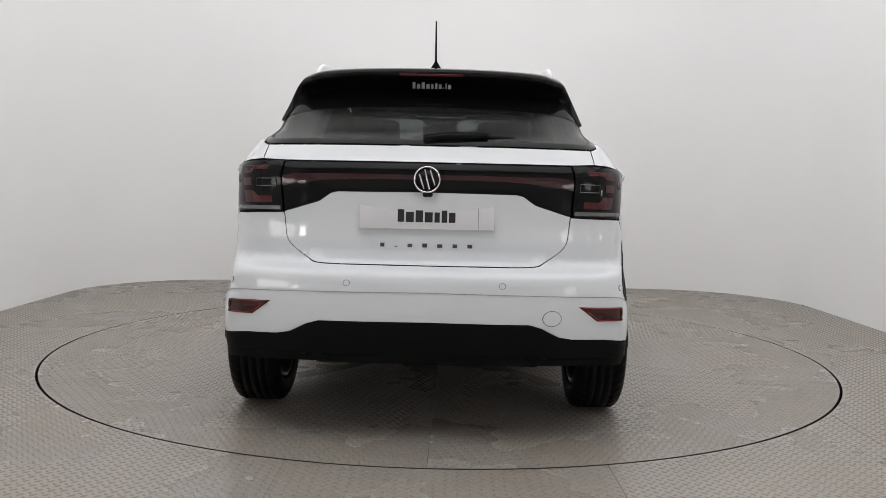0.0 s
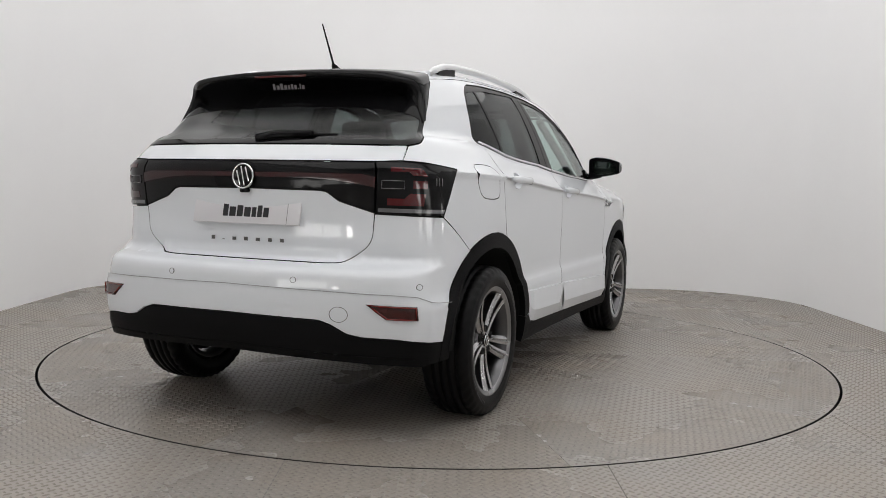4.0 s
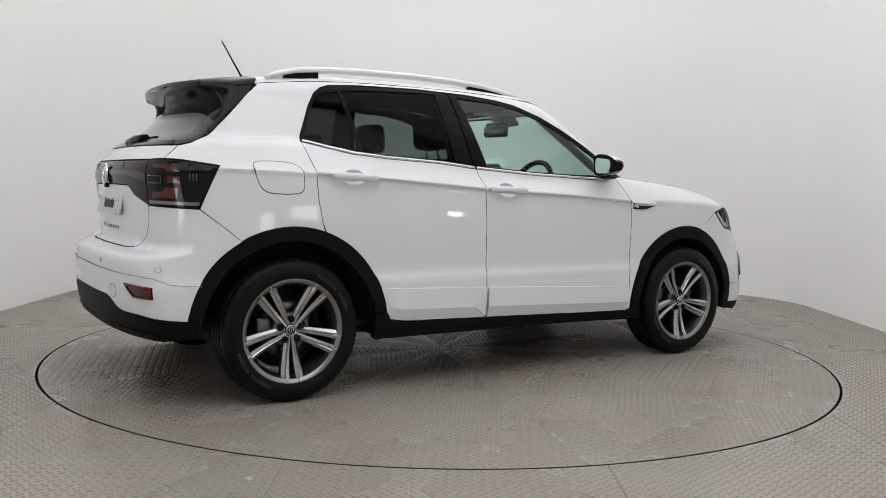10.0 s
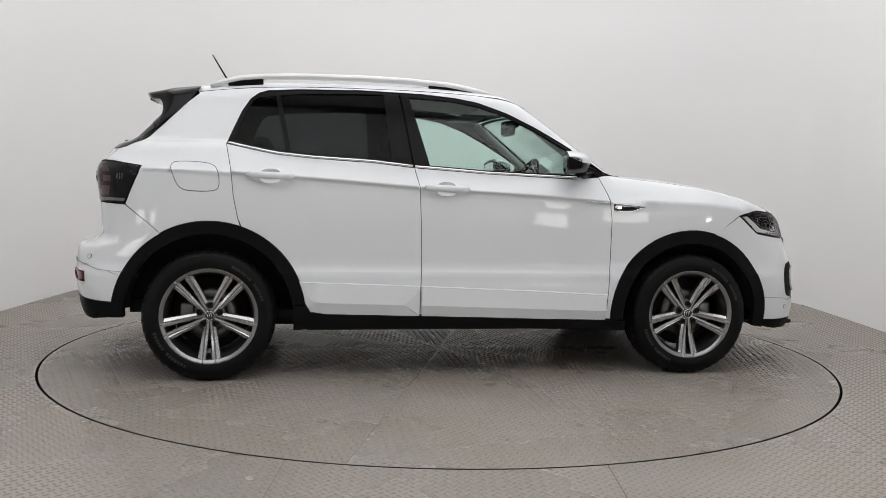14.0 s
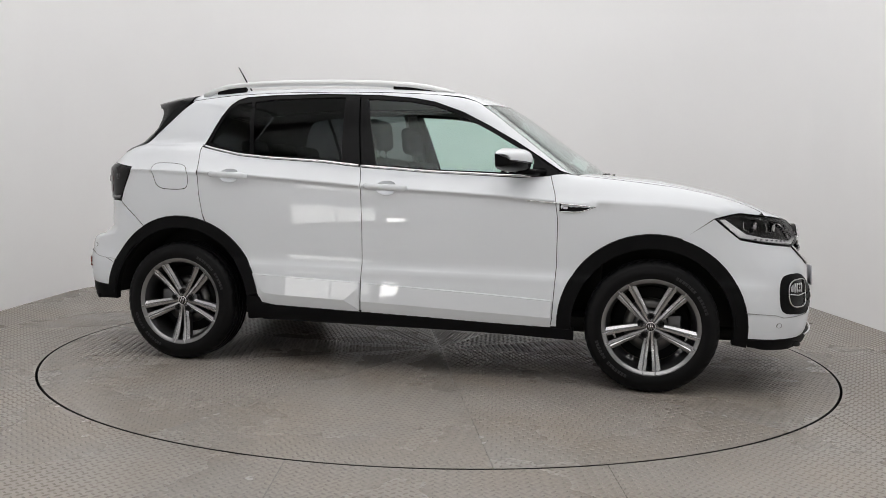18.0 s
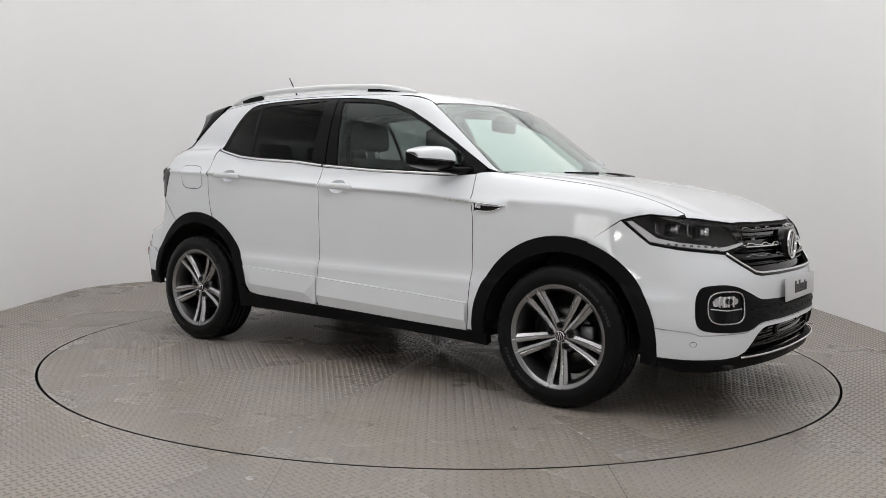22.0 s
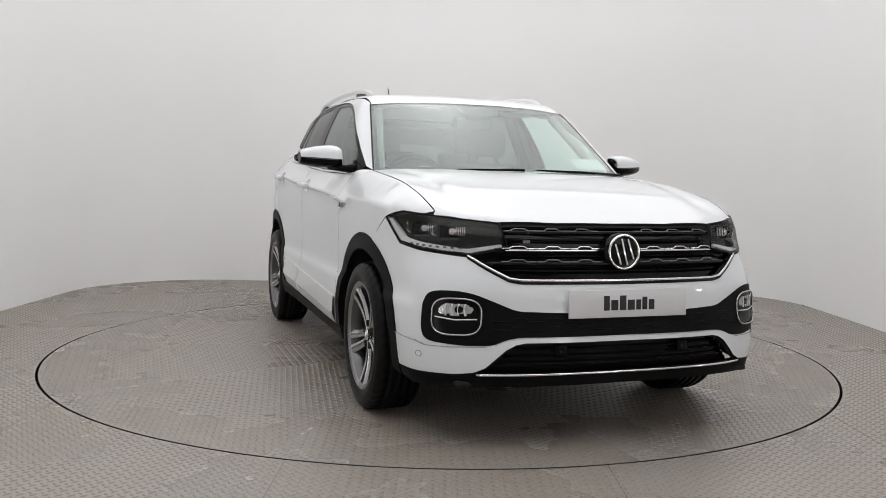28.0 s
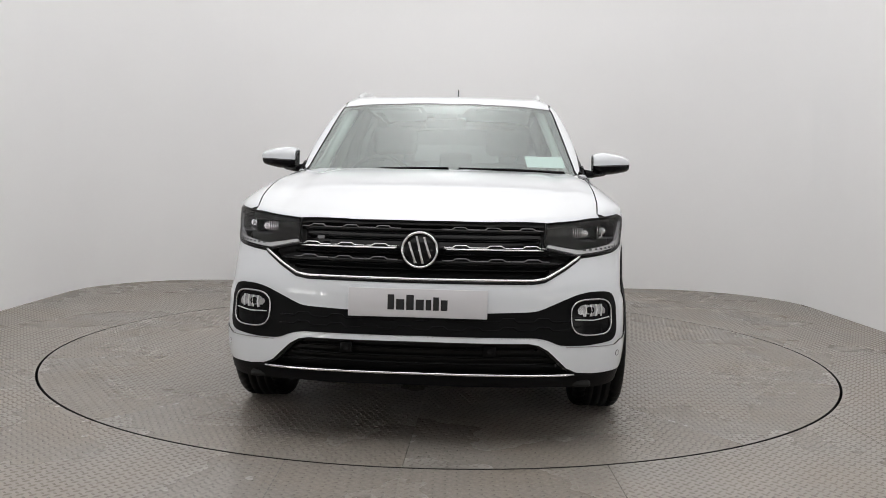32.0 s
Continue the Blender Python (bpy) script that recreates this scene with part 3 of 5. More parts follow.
part("rim_band", lathe([(R_DISC + 0.001, -0.02), (R_DISC + 0.001, -0.001)], 180, "z"), INNER, turntable, "black rim")
# ---- the car ----
car = new("car")
tagged(car, "glossy white compact SUV with black cladding and tinted rear glass", "car")
SIDES = (("right", -1), ("left", 1))

REAR_ARCH, FRONT_ARCH = (-1.276, 0.325), (1.276, 0.325)
RO, RI, FO, FI = 0.478, 0.412, 0.462, 0.390
WINDOW_TOP = [(-1.203, 1.197), (-1.131, 1.364), (-1.09, 1.430), (-1.05, 1.462), (-1.0, 1.479), (-0.836, 1.490), (-0.52, 1.497), (-0.205, 1.489), (-0.017, 1.473), (0.108, 1.451), (0.264, 1.397), (0.417, 1.322), (0.568, 1.239), (0.717, 1.146), (0.80, 1.092)]
BELT = [(0.753, 1.064), (0.6, 1.052), (0.13, 1.068), (-0.25, 1.092), (-0.469, 1.112), (-0.772, 1.126), (-0.956, 1.142), (-1.084, 1.166), (-1.198, 1.190)]
REAR_SEAM = [(-1.203, 1.193), (-1.173, 1.06), (-1.160, 0.927), (-1.138, 0.817), (-1.125, 0.778)]
MID_SEAM = [(-0.252, 1.090), (-0.230, 0.991), (-0.219, 0.787), (-0.215, 0.581), (-0.221, 0.336)]
FRONT_SEAM = [(0.755, 1.066), (0.786, 0.970), (0.805, 0.842), (0.805, 0.610), (0.790, 0.350), (0.783, 0.306)]
rear_arc = arc(*REAR_ARCH, RO, 71, 8)

rear_door_loop = REAR_SEAM[:-1] + rear_arc + [(-0.78, 0.350), (-0.70, 0.342), (-0.5, 0.339)] + MID_SEAM[::-1] + BELT[4:]
front_door_loop = MID_SEAM + [(0.151, 0.321), (0.444, 0.312)] + FRONT_SEAM[::-1] + BELT[:3]

# upper corner of the body round the rear window, and the roof's edge
ROOF_EDGE = [(0.345, 0.577), (0.1, 0.580), (-0.4, 0.580), (-0.9, 0.574), (-1.2, 0.560), (-1.36, 0.549)]
TAIL_EDGE = [(-0.673, 1.153), (-0.724, 1.166), (-0.764, 1.197), (-0.81, 1.266), (-0.921, 1.407), (-0.975, 1.455)]
LAMP_EDGE = [(-0.639, 1.096), (-0.711, 1.092), (-0.86, 1.070), (-0.831, 0.993), (-0.791, 0.880)]
CORNER_SEAM = [(-0.791, 0.876), (-0.882, 0.795), (-0.943, 0.738)]


def side_frame_loop():
    seam, _ = place(fine(REAR_SEAM[::-1]), "right")
    top, _ = place(fine(WINDOW_TOP, 0.03), "right")
    pillar, _ = place(fine([(0.872, -0.698), (0.62, -0.643), (0.372, -0.589)], 0.04), "top")
    edge, _ = place([(x, -y) for x, y in ROOF_EDGE], "top")
    tail, _ = place(fine(TAIL_EDGE[::-1] + LAMP_EDGE + CORNER_SEAM), "rear")
    arch, _ = place(arc(*REAR_ARCH, RO, 130, 71, 8), "right")
    return slant(seam) + slant(top)[1:] + slant(pillar) + slant(edge) + slant(tail) + slant(arch)[:-1]


def fender_loop():
    seam, _ = place(fine(FRONT_SEAM[::-1]), "right")
    lid, _ = place(fine([(0.87, -0.700), (1.09, -0.7035), (1.3, -0.7035), (1.5, -0.7025), (1.7, -0.6975), (1.788, -0.6895)]), "top")
    lamp, _ = place(fine([(-0.700, 0.892), (-0.799, 0.900), (-0.841, 0.891), (-0.906, 0.870), (-1.040, 0.760)]), "front")
    arch, _ = place(arc(*FRONT_ARCH, FO, 68, 182), "right")
    return slant(seam) + slant(lid) + slant(lamp) + slant(arch)


FRAME_LOOP, FENDER_LOOP = side_frame_loop(), fender_loop()
FENDER_LOOP[-1] = (FENDER_LOOP[-1][0], FENDER_LOOP[0][1])
WAIST_LINE = [(x, float(WAIST(x)) + d) for x in np.arange(-1.7, 0.84, 0.02) for d in (-0.020, -0.009, -0.004, 0.0, 0.012, 0.03)]
LOW_LINE = [(x, z) for x in np.arange(-1.0, 0.84, 0.03) for z in (0.550, 0.559, 0.570, 0.584)]
WAIST_SLANT = [(x, 0.7071 * (z - 0.855 + float(PLAN(x)) * 1.1)) for x, z in WAIST_LINE]
FLAP = rounded([(-1.475, 1.094), (-1.34, 1.098), (-1.235, 1.082), (-1.222, 0.955), (-1.30, 0.945), (-1.425, 0.952)], 0.05)
FLAP_SLANT = slant(place(FLAP, "right")[0])
HANDLES = {"front_door": (-0.09, 0.984), "rear_door": (-0.980, 1.031)}
SILL_LINE = [(-0.851, 0.505), (-0.236, 0.485), (0.44, 0.459), (0.787, 0.441)]
def moulding(xs, low, way, faceted):
    """A lower door moulding: a lip, a leaning face, a crease and an undercut, with a facet at the seam."""
    top = np.interp(xs, [p[0] for p in SILL_LINE], [p[1] for p in SILL_LINE])
    foot = np.interp(xs, [p[0] for p in low], [p[1] for p in low])
    tall = top - foot
    crease = foot + np.maximum(0.37 * tall, np.minimum(0.052, tall))
    crease = np.minimum(crease, top - 0.012 * np.clip(tall / 0.05, 0, 1))
    hi, lo, out = crease + 0.0005, crease - 0.0005, np.full(len(xs), 0.0175)
    if faceted:
        hi[-1], lo[-1], out[-1] = top[-1] - 0.022, foot[-1] + 0.008, 0.010
    rows_ = []
    for z, lift in ((top, -0.003 + 0 * out), (top - 0.002, 0.0085 + 0 * out), (hi, out), (lo, out), (foot, 0.003 + 0 * out), (foot, -0.006 + 0 * out)):
        p, n = place(list(zip(xs, z)), way)
        lift = np.where(lift > 0, 0.0015 + (lift - 0.0015) * np.clip((xs + 0.800) / 0.05, 0, 1), lift)
        rows_.append((p + n * lift[:, None]).tolist())
    bm = bmesh.new()
    for a, b in zip(rows_, rows_[1:]):
        # each strip has its own edge points, so that the creases stay crisp
        va, vb = [bm.verts.new(q) for q in a], [bm.verts.new(q) for q in b]
        for k in range(len(a) - 1):
            bm.faces.new((va[k], va[k + 1], vb[k + 1], vb[k])).smooth = not (faceted and k == len(a) - 2)
    return bm


doors = {}
for way, s in SIDES:
    cup_f, cup_r = (oval(*HANDLES[k], 0.054, 0.037, 28, 2.4) for k in ("front_door", "rear_door"))
    fd = skin("front_door", front_door_loop, way, WHITE, car, inner=DASH, holes=[cup_f], extra=WAIST_LINE + LOW_LINE)
    rd = skin("rear_door", rear_door_loop, way, WHITE, car, inner=DASH, holes=[cup_r], extra=WAIST_LINE + LOW_LINE)
    doors[way] = (fd, rd)
    for ob, cup, key in ((fd, cup_f, "front_door"), (rd, cup_r, "rear_door")):
        hx, hz = HANDLES[key]
        rim, nr = place(cup, way)
        rows_ = [rim - nr * d + (rim.mean(0) - rim) * k for d, k in ((0.0, 0.0), (0.010, 0.10), (0.017, 0.3), (0.020, 0.6), (0.021, 0.97))]
        rows_ = [[*r.tolist(), r.tolist()[0]] for r in rows_]
        part("handle_cup", shell(rows_), WHITE, ob)
        pts, nn = place([(hx + u, hz + 0.003 - 0.035 * u) for u in np.linspace(-0.116, 0.112, 13)], way)
        nn = np.array([(0.0, s, 0.0)] * 13)
        lift = np.array([0.004, 0.017, 0.024, 0.027, 0.029, 0.030, 0.030, 0.030, 0.029, 0.027, 0.024, 0.017, 0.004])
        part("handle", tube((pts + nn * lift[:, None]).tolist(), [0.007, 0.0115, 0.0125, 0.0125, 0.012, 0.012, 0.012, 0.012, 0.012, 0.0125, 0.0130, 0.012, 0.009], 14, flat=1.4), WHITE, ob)
    flap_hole = [FLAP_SLANT] if s < 0 else []
    bs = panel("body_side", FRAME_LOOP, way + "_slant", WHITE, car, step=0.035, holes=flap_hole, extra=WAIST_SLANT)
    panel("lining", FRAME_LOOP, way + "_slant", DASH, bs, level=-0.014, thick=0.003, gap=0.004, roll=0.0, step=0.06)
    if s < 0:
        panel("fuel_flap", FLAP_SLANT, way + "_slant", WHITE, bs, gap=0.003, step=0.03, extra=WAIST_SLANT)
    skin("front_fender", FENDER_LOOP, way + "_slant", WHITE, car, step=0.03)
    # lower door mouldings
    low_r = moulding(np.append(np.arange(-0.851, -0.31, 0.018), [-0.305, -0.2225]), [(-0.851, 0.500), (-0.828, 0.45), (-0.803, 0.388), (-0.765, 0.350), (-0.70, 0.340), (-0.5, 0.335), (-0.2225, 0.328)], way, True)
    low_f = moulding(np.append(np.arange(-0.2115, 0.78, 0.03), [0.785]), [(-0.2165, 0.328), (0.151, 0.319), (0.444, 0.310), (0.785, 0.303)], way, False)
    part("sill_moulding", low_r, WHITE, rd)
    part("sill_moulding", low_f, WHITE, fd)
    # black arch cladding and sill
    panel("arch_cladding", arc(*REAR_ARCH, RO, 181, 8, 30) + [(REAR_ARCH[0] + RI + 0.01, 0.385)] + arc(*REAR_ARCH, RI, 8, 181, 30), way, PLASTIC, car, "matt black plastic wheel-arch trim", level=0.009, thick=0.03, step=0.03, roll=0.004)
    panel("arch_cladding", arc(*FRONT_ARCH, FO, 184, -10, 30) + arc(*FRONT_ARCH, FI, -10, 184, 30), way, PLASTIC, car, "matt black plastic wheel-arch trim", level=0.009, thick=0.03, step=0.03, roll=0.004)
    panel("sill_cladding", [(-0.866, 0.383), (-0.81, 0.383), (-0.775, 0.345), (-0.56, 0.333), (0.151, 0.316), (0.783, 0.300), (0.90, 0.296), (0.90, 0.238), (0.592, 0.249), (0.151, 0.257), (-0.385, 0.262), (-0.80, 0.258), (-0.84, 0.252), (-0.864, 0.254)], way, PLASTIC, car, "matt black plastic sill", level=0.011, thick=0.04, roll=0.004)
    # bright strip under the windows
    bar_on("belt_strip", [(0.655, 1.058), (0.13, 1.074), (-0.25, 1.098)], way, 0.0065, CHROME, fd, "thin chrome strip", level=0.003)
    bar_on("belt_strip", [(-0.262, 1.099), (-0.469, 1.119), (-0.772, 1.133), (-0.956, 1.149), (-1.084, 1.173), (-1.195, 1.197)], way, 0.0065, CHROME, rd, "thin chrome strip", level=0.003)
    # side badge: black blade edged with chrome, running out over the door
    blade = [(0.812, 0.924), (0.90, 0.918), (0.985, 0.911), (0.92, 0.890), (0.88, 0.887), (0.812, 0.889)]
    panel("side_badge", blade, way, GLOSS, car, "gloss black badge with chrome edge", level=0.004, thick=0.006, gap=0.0)
    bar_on("badge_edge", [(0.810, 0.926), (0.99, 0.912), (0.915, 0.886), (0.88, 0.884), (0.810, 0.886)], way, 0.003, CHROME, car, level=0.006)
    bar_on("badge_edge", [(0.645, 0.938), (0.72, 0.933), (0.801, 0.928)], way, 0.003, CHROME, fd, level=0.004)
    pb, nb = place([(0.842, 0.905)], way)
    part("badge_mark", box_at(pb[0] + nb[0] * 0.004, nb[0], 0.022, 0.012, 0.003), CHROME, car)

# roof, hood, windscreen
panel("roof", [(x, -y) for x, y in ROOF_EDGE[::-1]] + [(0.368, -0.581), (0.392, -0.52), (0.45, -0.25), (0.468, 0), (0.45, 0.25), (0.392, 0.52), (0.368, 0.581)] + ROOF_EDGE + [(-1.40, 0.3), (-1.41, 0), (-1.40, -0.3)], "top", WHITE, car)
panel("roof_lining", [(-1.30, -0.52), (0.22, -0.52), (0.32, -0.25), (0.35, 0), (0.32, 0.25), (0.22, 0.52), (-1.30, 0.52)], "top", LINING, car, "pale grey cloth roof lining", level=-0.022, thick=0.004, gap=0.0, step=0.08)
hood_front, _ = place([(-0.667, 0.884), (-0.547, 0.873), (-0.449, 0.866), (-0.24, 0.866), (0, 0.866), (0.24, 0.866), (0.449, 0.866), (0.547, 0.873), (0.667, 0.884)], "front")
hood = skin("hood", [(0.89, -0.698), (1.09, -0.702), (1.3, -0.702), (1.5, -0.701), (1.7, -0.696), (1.785, -0.688)] + [(p[0], p[1]) for p in hood_front] + [(1.785, 0.688), (1.7, 0.696), (1.5, 0.701), (1.3, 0.702), (1.09, 0.702), (0.89, 0.698), (0.98, 0.45), (1.04, 0.2), (1.05, 0), (1.04, -0.2), (0.98, -0.45)], "top", WHITE, car, step=0.03)
WS = [(0.875, -0.694), (0.98, -0.45), (1.035, -0.2), (1.045, 0), (1.035, 0.2), (0.98, 0.45), (0.875, 0.694), (0.62, 0.639), (0.375, 0.585), (0.45, 0.25), (0.468, 0), (0.45, -0.25), (0.375, -0.585), (0.62, -0.639)]
WS_IN = [(0.845, -0.655), (0.935, -0.45), (0.985, -0.2), (0.995, 0), (0.985, 0.2), (0.935, 0.45), (0.845, 0.655), (0.62, 0.611), (0.402, 0.564), (0.468, 0.25), (0.485, 0.13), (0.545, 0.10), (0.56, 0), (0.545, -0.10), (0.485, -0.13), (0.468, -0.25), (0.402, -0.564), (0.62, -0.611)]
ws = panel("windscreen", WS, "top", SHIELD, car, "clear greenish windscreen", field=cabin_form, thick=0.005)
panel("black_border", WS, "top", TRIM, ws, "black printed border", field=cabin_form, level=-0.007, thick=0.002, holes=[WS_IN])

# side glass and black window frames
for way, s in SIDES:
    fd, rd = doors[way]
    q = [(-1.172, 1.213), (-1.118, 1.352), (-1.08, 1.415), (-1.05, 1.437), (-0.962, 1.450), (-0.908, 1.160), (-0.992, 1.171), (-1.094, 1.193)]
    r = [(-0.940, 1.452), (-0.828, 1.464), (-0.515, 1.476), (-0.402, 1.477), (-0.366, 1.126), (-0.472, 1.133), (-0.774, 1.146), (-0.885, 1.153)]
    f = [(-0.269, 1.467), (-0.046, 1.456), (0.109, 1.431), (0.264, 1.377), (0.417, 1.301), (0.568, 1.217), (0.665, 1.156), (0.665, 1.072), (0.128, 1.087), (-0.169, 1.105)]
    frame_r = [p for p in WINDOW_TOP if p[0] < -0.3] + [(-0.322, 1.493), (-0.258, 1.098)] + BELT[4:]
    frame_f = [(-0.316, 1.493)] + [p for p in WINDOW_TOP if p[0] > -0.3] + BELT[:3] + [(-0.252, 1.098)]
    panel("window_frame", frame_r, way, TRIM, rd, "black window frame", level=-0.004, thick=0.012, holes=[q, r], field=cabin_form, step=0.05, gap=0.001)
    panel("window_frame", frame_f, way, TRIM, fd, "black window frame", level=-0.004, thick=0.012, holes=[f], field=cabin_form, step=0.05, gap=0.001)
    panel("centre_pillar", [(-0.375, 1.485), (-0.275, 1.485), (-0.190, 1.075), (-0.320, 1.080)], way, TRIM, car, "black centre pillar", level=-0.024, thick=0.006, field=cabin_form, gap=0.0)
    panel("quarter_glass", q, way, PRIVACY, rd, "dark tinted pane", level=-0.007, thick=0.004, field=cabin_form, gap=-0.003)
    panel("window_glass", r, way, PRIVACY, rd, "dark tinted pane", level=-0.007, thick=0.004, field=cabin_form, gap=-0.003)
    panel("window_glass", f, way, CLEAR, fd, "clear greenish pane", level=-0.007, thick=0.004, field=cabin_form, gap=-0.003)

# rear: tailgate, light bar, lamps, bumper
def wrap(p, way):
    """Places on the car as (arc, z) of the rear or front projection."""
    axis, k = (REAR_AXIS, -1) if way == "rear" else (FRONT_AXIS, 1)
    return [(float(ARM * math.atan2(a[1], k * (a[0] - axis))), float(a[2])) for a in p]


REAR_EDGE = wrap(place(arc(*REAR_ARCH, RO - 0.014, 119, 171, 13), "right")[0], "rear")
FRONT_EDGE = wrap(place(arc(*FRONT_ARCH, FO - 0.014, 75, -4, 15), "right")[0], "front")


def ease(line, times=2):
    """The open line with its corners cut round."""
    for _ in range(times):
        cut = [line[0]]
        for (ax, ay), (bx, by) in zip(line, line[1:]):
            cut += [(0.75 * ax + 0.25 * bx, 0.75 * ay + 0.25 * by), (0.25 * ax + 0.75 * bx, 0.25 * ay + 0.75 * by)]
        line = cut + [line[-1]]
    return line


def both(half):
    """A whole outline from its right half, which runs from the middle outwards and back."""
    return half + flip(half)[::-1]


tailgate_low = both([(0.0, 0.975), (-0.35, 0.972), (-0.375, 0.966), (-0.42, 0.933), *ease([(-0.547, 0.890), (-0.545, 0.84), (-0.541, 0.785), (-0.515, 0.745), (-0.455, 0.702), (-0.40, 0.694), (-0.2, 0.694)]), (0.0, 0.694)])
tailgate_up = both([(0.0, 1.157), (-0.3, 1.157), (-0.671, 1.154), (-0.639, 1.096), (-0.55, 1.091), (0.0, 1.091)])
bar = both([(0.0, 1.089), (-0.545, 1.088), (-0.547, 0.892), (-0.42, 0.935), (-0.375, 0.969), (-0.35, 0.975), (0.0, 0.978)])
gate = skin("tailgate", tailgate_low, "rear", WHITE, car, gap=0.0005, deep=-0.030)
panel("tailgate_top", tailgate_up, "rear", WHITE, gate)
panel("light_bar", bar, "rear", GLOSS, gate, "gloss black bar across the tailgate", level=0.003, roll=0.003)
panel("light_strip", both([(0.0, 1.042), (-0.30, 1.042), (-0.50, 1.040), (-0.545, 1.030), (-0.545, 0.99), (-0.50, 1.0), (-0.40, 1.015), (-0.30, 1.022), (0.0, 1.024)]), "rear", DARKRED, gate, "dark red light strip", level=0.0045, thick=0.003, roll=0.001, gap=0.0)
bumper_rear = both([(0.0, 0.6925), *ease([(-0.2, 0.6925), (-0.40, 0.6922), (-0.456, 0.7005), (-0.5165, 0.7443), (-0.5425, 0.7848), (-0.5465, 0.84), (-0.549, 0.886)]), (-0.671, 0.881), (-0.789, 0.876), (-0.882, 0.795), (-0.943, 0.738), *REAR_EDGE, (-0.72, 0.402), (-0.60, 0.420), (-0.50, 0.424), (-0.455, 0.434), (-0.40, 0.468), (-0.36, 0.482), (0.0, 0.486)])
bumper_fold = both([(0.0, 0.600), (-0.36, 0.595), (-0.60, 0.588), (-0.66, 0.582), (-0.715, 0.558), (-0.75, 0.552), *[p for p in REAR_EDGE if p[1] < 0.547], (-0.72, 0.404), (-0.60, 0.422), (-0.50, 0.426), (-0.455, 0.436), (-0.40, 0.470), (-0.36, 0.484), (0.0, 0.488)])
skirt_rear = both([(0.0, 0.484), (-0.36, 0.480), (-0.40, 0.466), (-0.455, 0.432), (-0.50, 0.422), (-0.60, 0.418), (-0.72, 0.400), (-0.775, 0.393), (-0.782, 0.34), (-0.76, 0.318), (-0.70, 0.310), (-0.45, 0.325), (0.0, 0.335)])
SHELF = [(u, z) for u in np.arange(-0.80, 0.81, 0.025) for z in (0.650, 0.662, 0.670, 0.679, 0.688)]
rb = skin("rear_bumper", bumper_rear, "rear", WHITE, car, step=0.035, extra=SHELF, deep=-0.045, gap=0.0007)
panel("bumper_fold", bumper_fold, "rear", WHITE, rb, level=0.006, thick=0.009, roll=0.0025, gap=0.0, step=0.035)
fold_top = [(-0.81, 0.547), (-0.75, 0.552), (-0.715, 0.558), (-0.66, 0.582), (-0.60, 0.588), (-0.36, 0.595), (0.0, 0.600)]
# grey bar draws the shade line along the fold's step
bar_on("fold_line", fold_top + flip(fold_top)[-2::-1], "rear", 0.0014, FOLD_SHADE, rb, level=0.0055)
panel("rear_skirt", skirt_rear, "rear", PLASTIC, car, "matt black plastic lower bumper", level=0.006, thick=0.03, roll=0.004)
panel("skirt_lip", both([(0.0, 0.360), (-0.60, 0.345), (-0.71, 0.338), (-0.70, 0.308), (-0.45, 0.318), (0.0, 0.330)]), "rear", PLASTIC, car, level=0.012, thick=0.02, roll=0.004)
back_glass = both([(0.0, 1.160), (-0.3, 1.160), (-0.672, 1.157), (-0.722, 1.168), (-0.761, 1.198), (-0.807, 1.266), (-0.917, 1.41), (0.0, 1.44)])
band = both([(0.0, 1.328), (-0.50, 1.322), (-0.66, 1.312), (-0.745, 1.290), (-0.800, 1.262), (-0.915, 1.41), (0.0, 1.44)])
panel("upper_band", band, "rear", GLOSS, gate, "black upper edge of the rear glass", level=0.002, thick=0.002, gap=0.0)
panel("rear_window", back_glass, "rear", SOFT_GLOSS, gate, "dark tinted rear window", thick=0.005)
panel("glass_border", back_glass, "rear", GLOSS, gate, "black printed border", level=0.001, thick=0.001, gap=0.001, roll=0.0, holes=[inset(densify(np.array(back_glass), 0.05), 0.022)])
rear_lamp = [(-0.549, 1.089), (-0.56, 1.093), (-0.636, 1.092), (-0.748, 1.086), (-0.858, 1.068), (-0.830, 0.993), (-0.791, 0.882), (-0.671, 0.885), (-0.551, 0.888)]
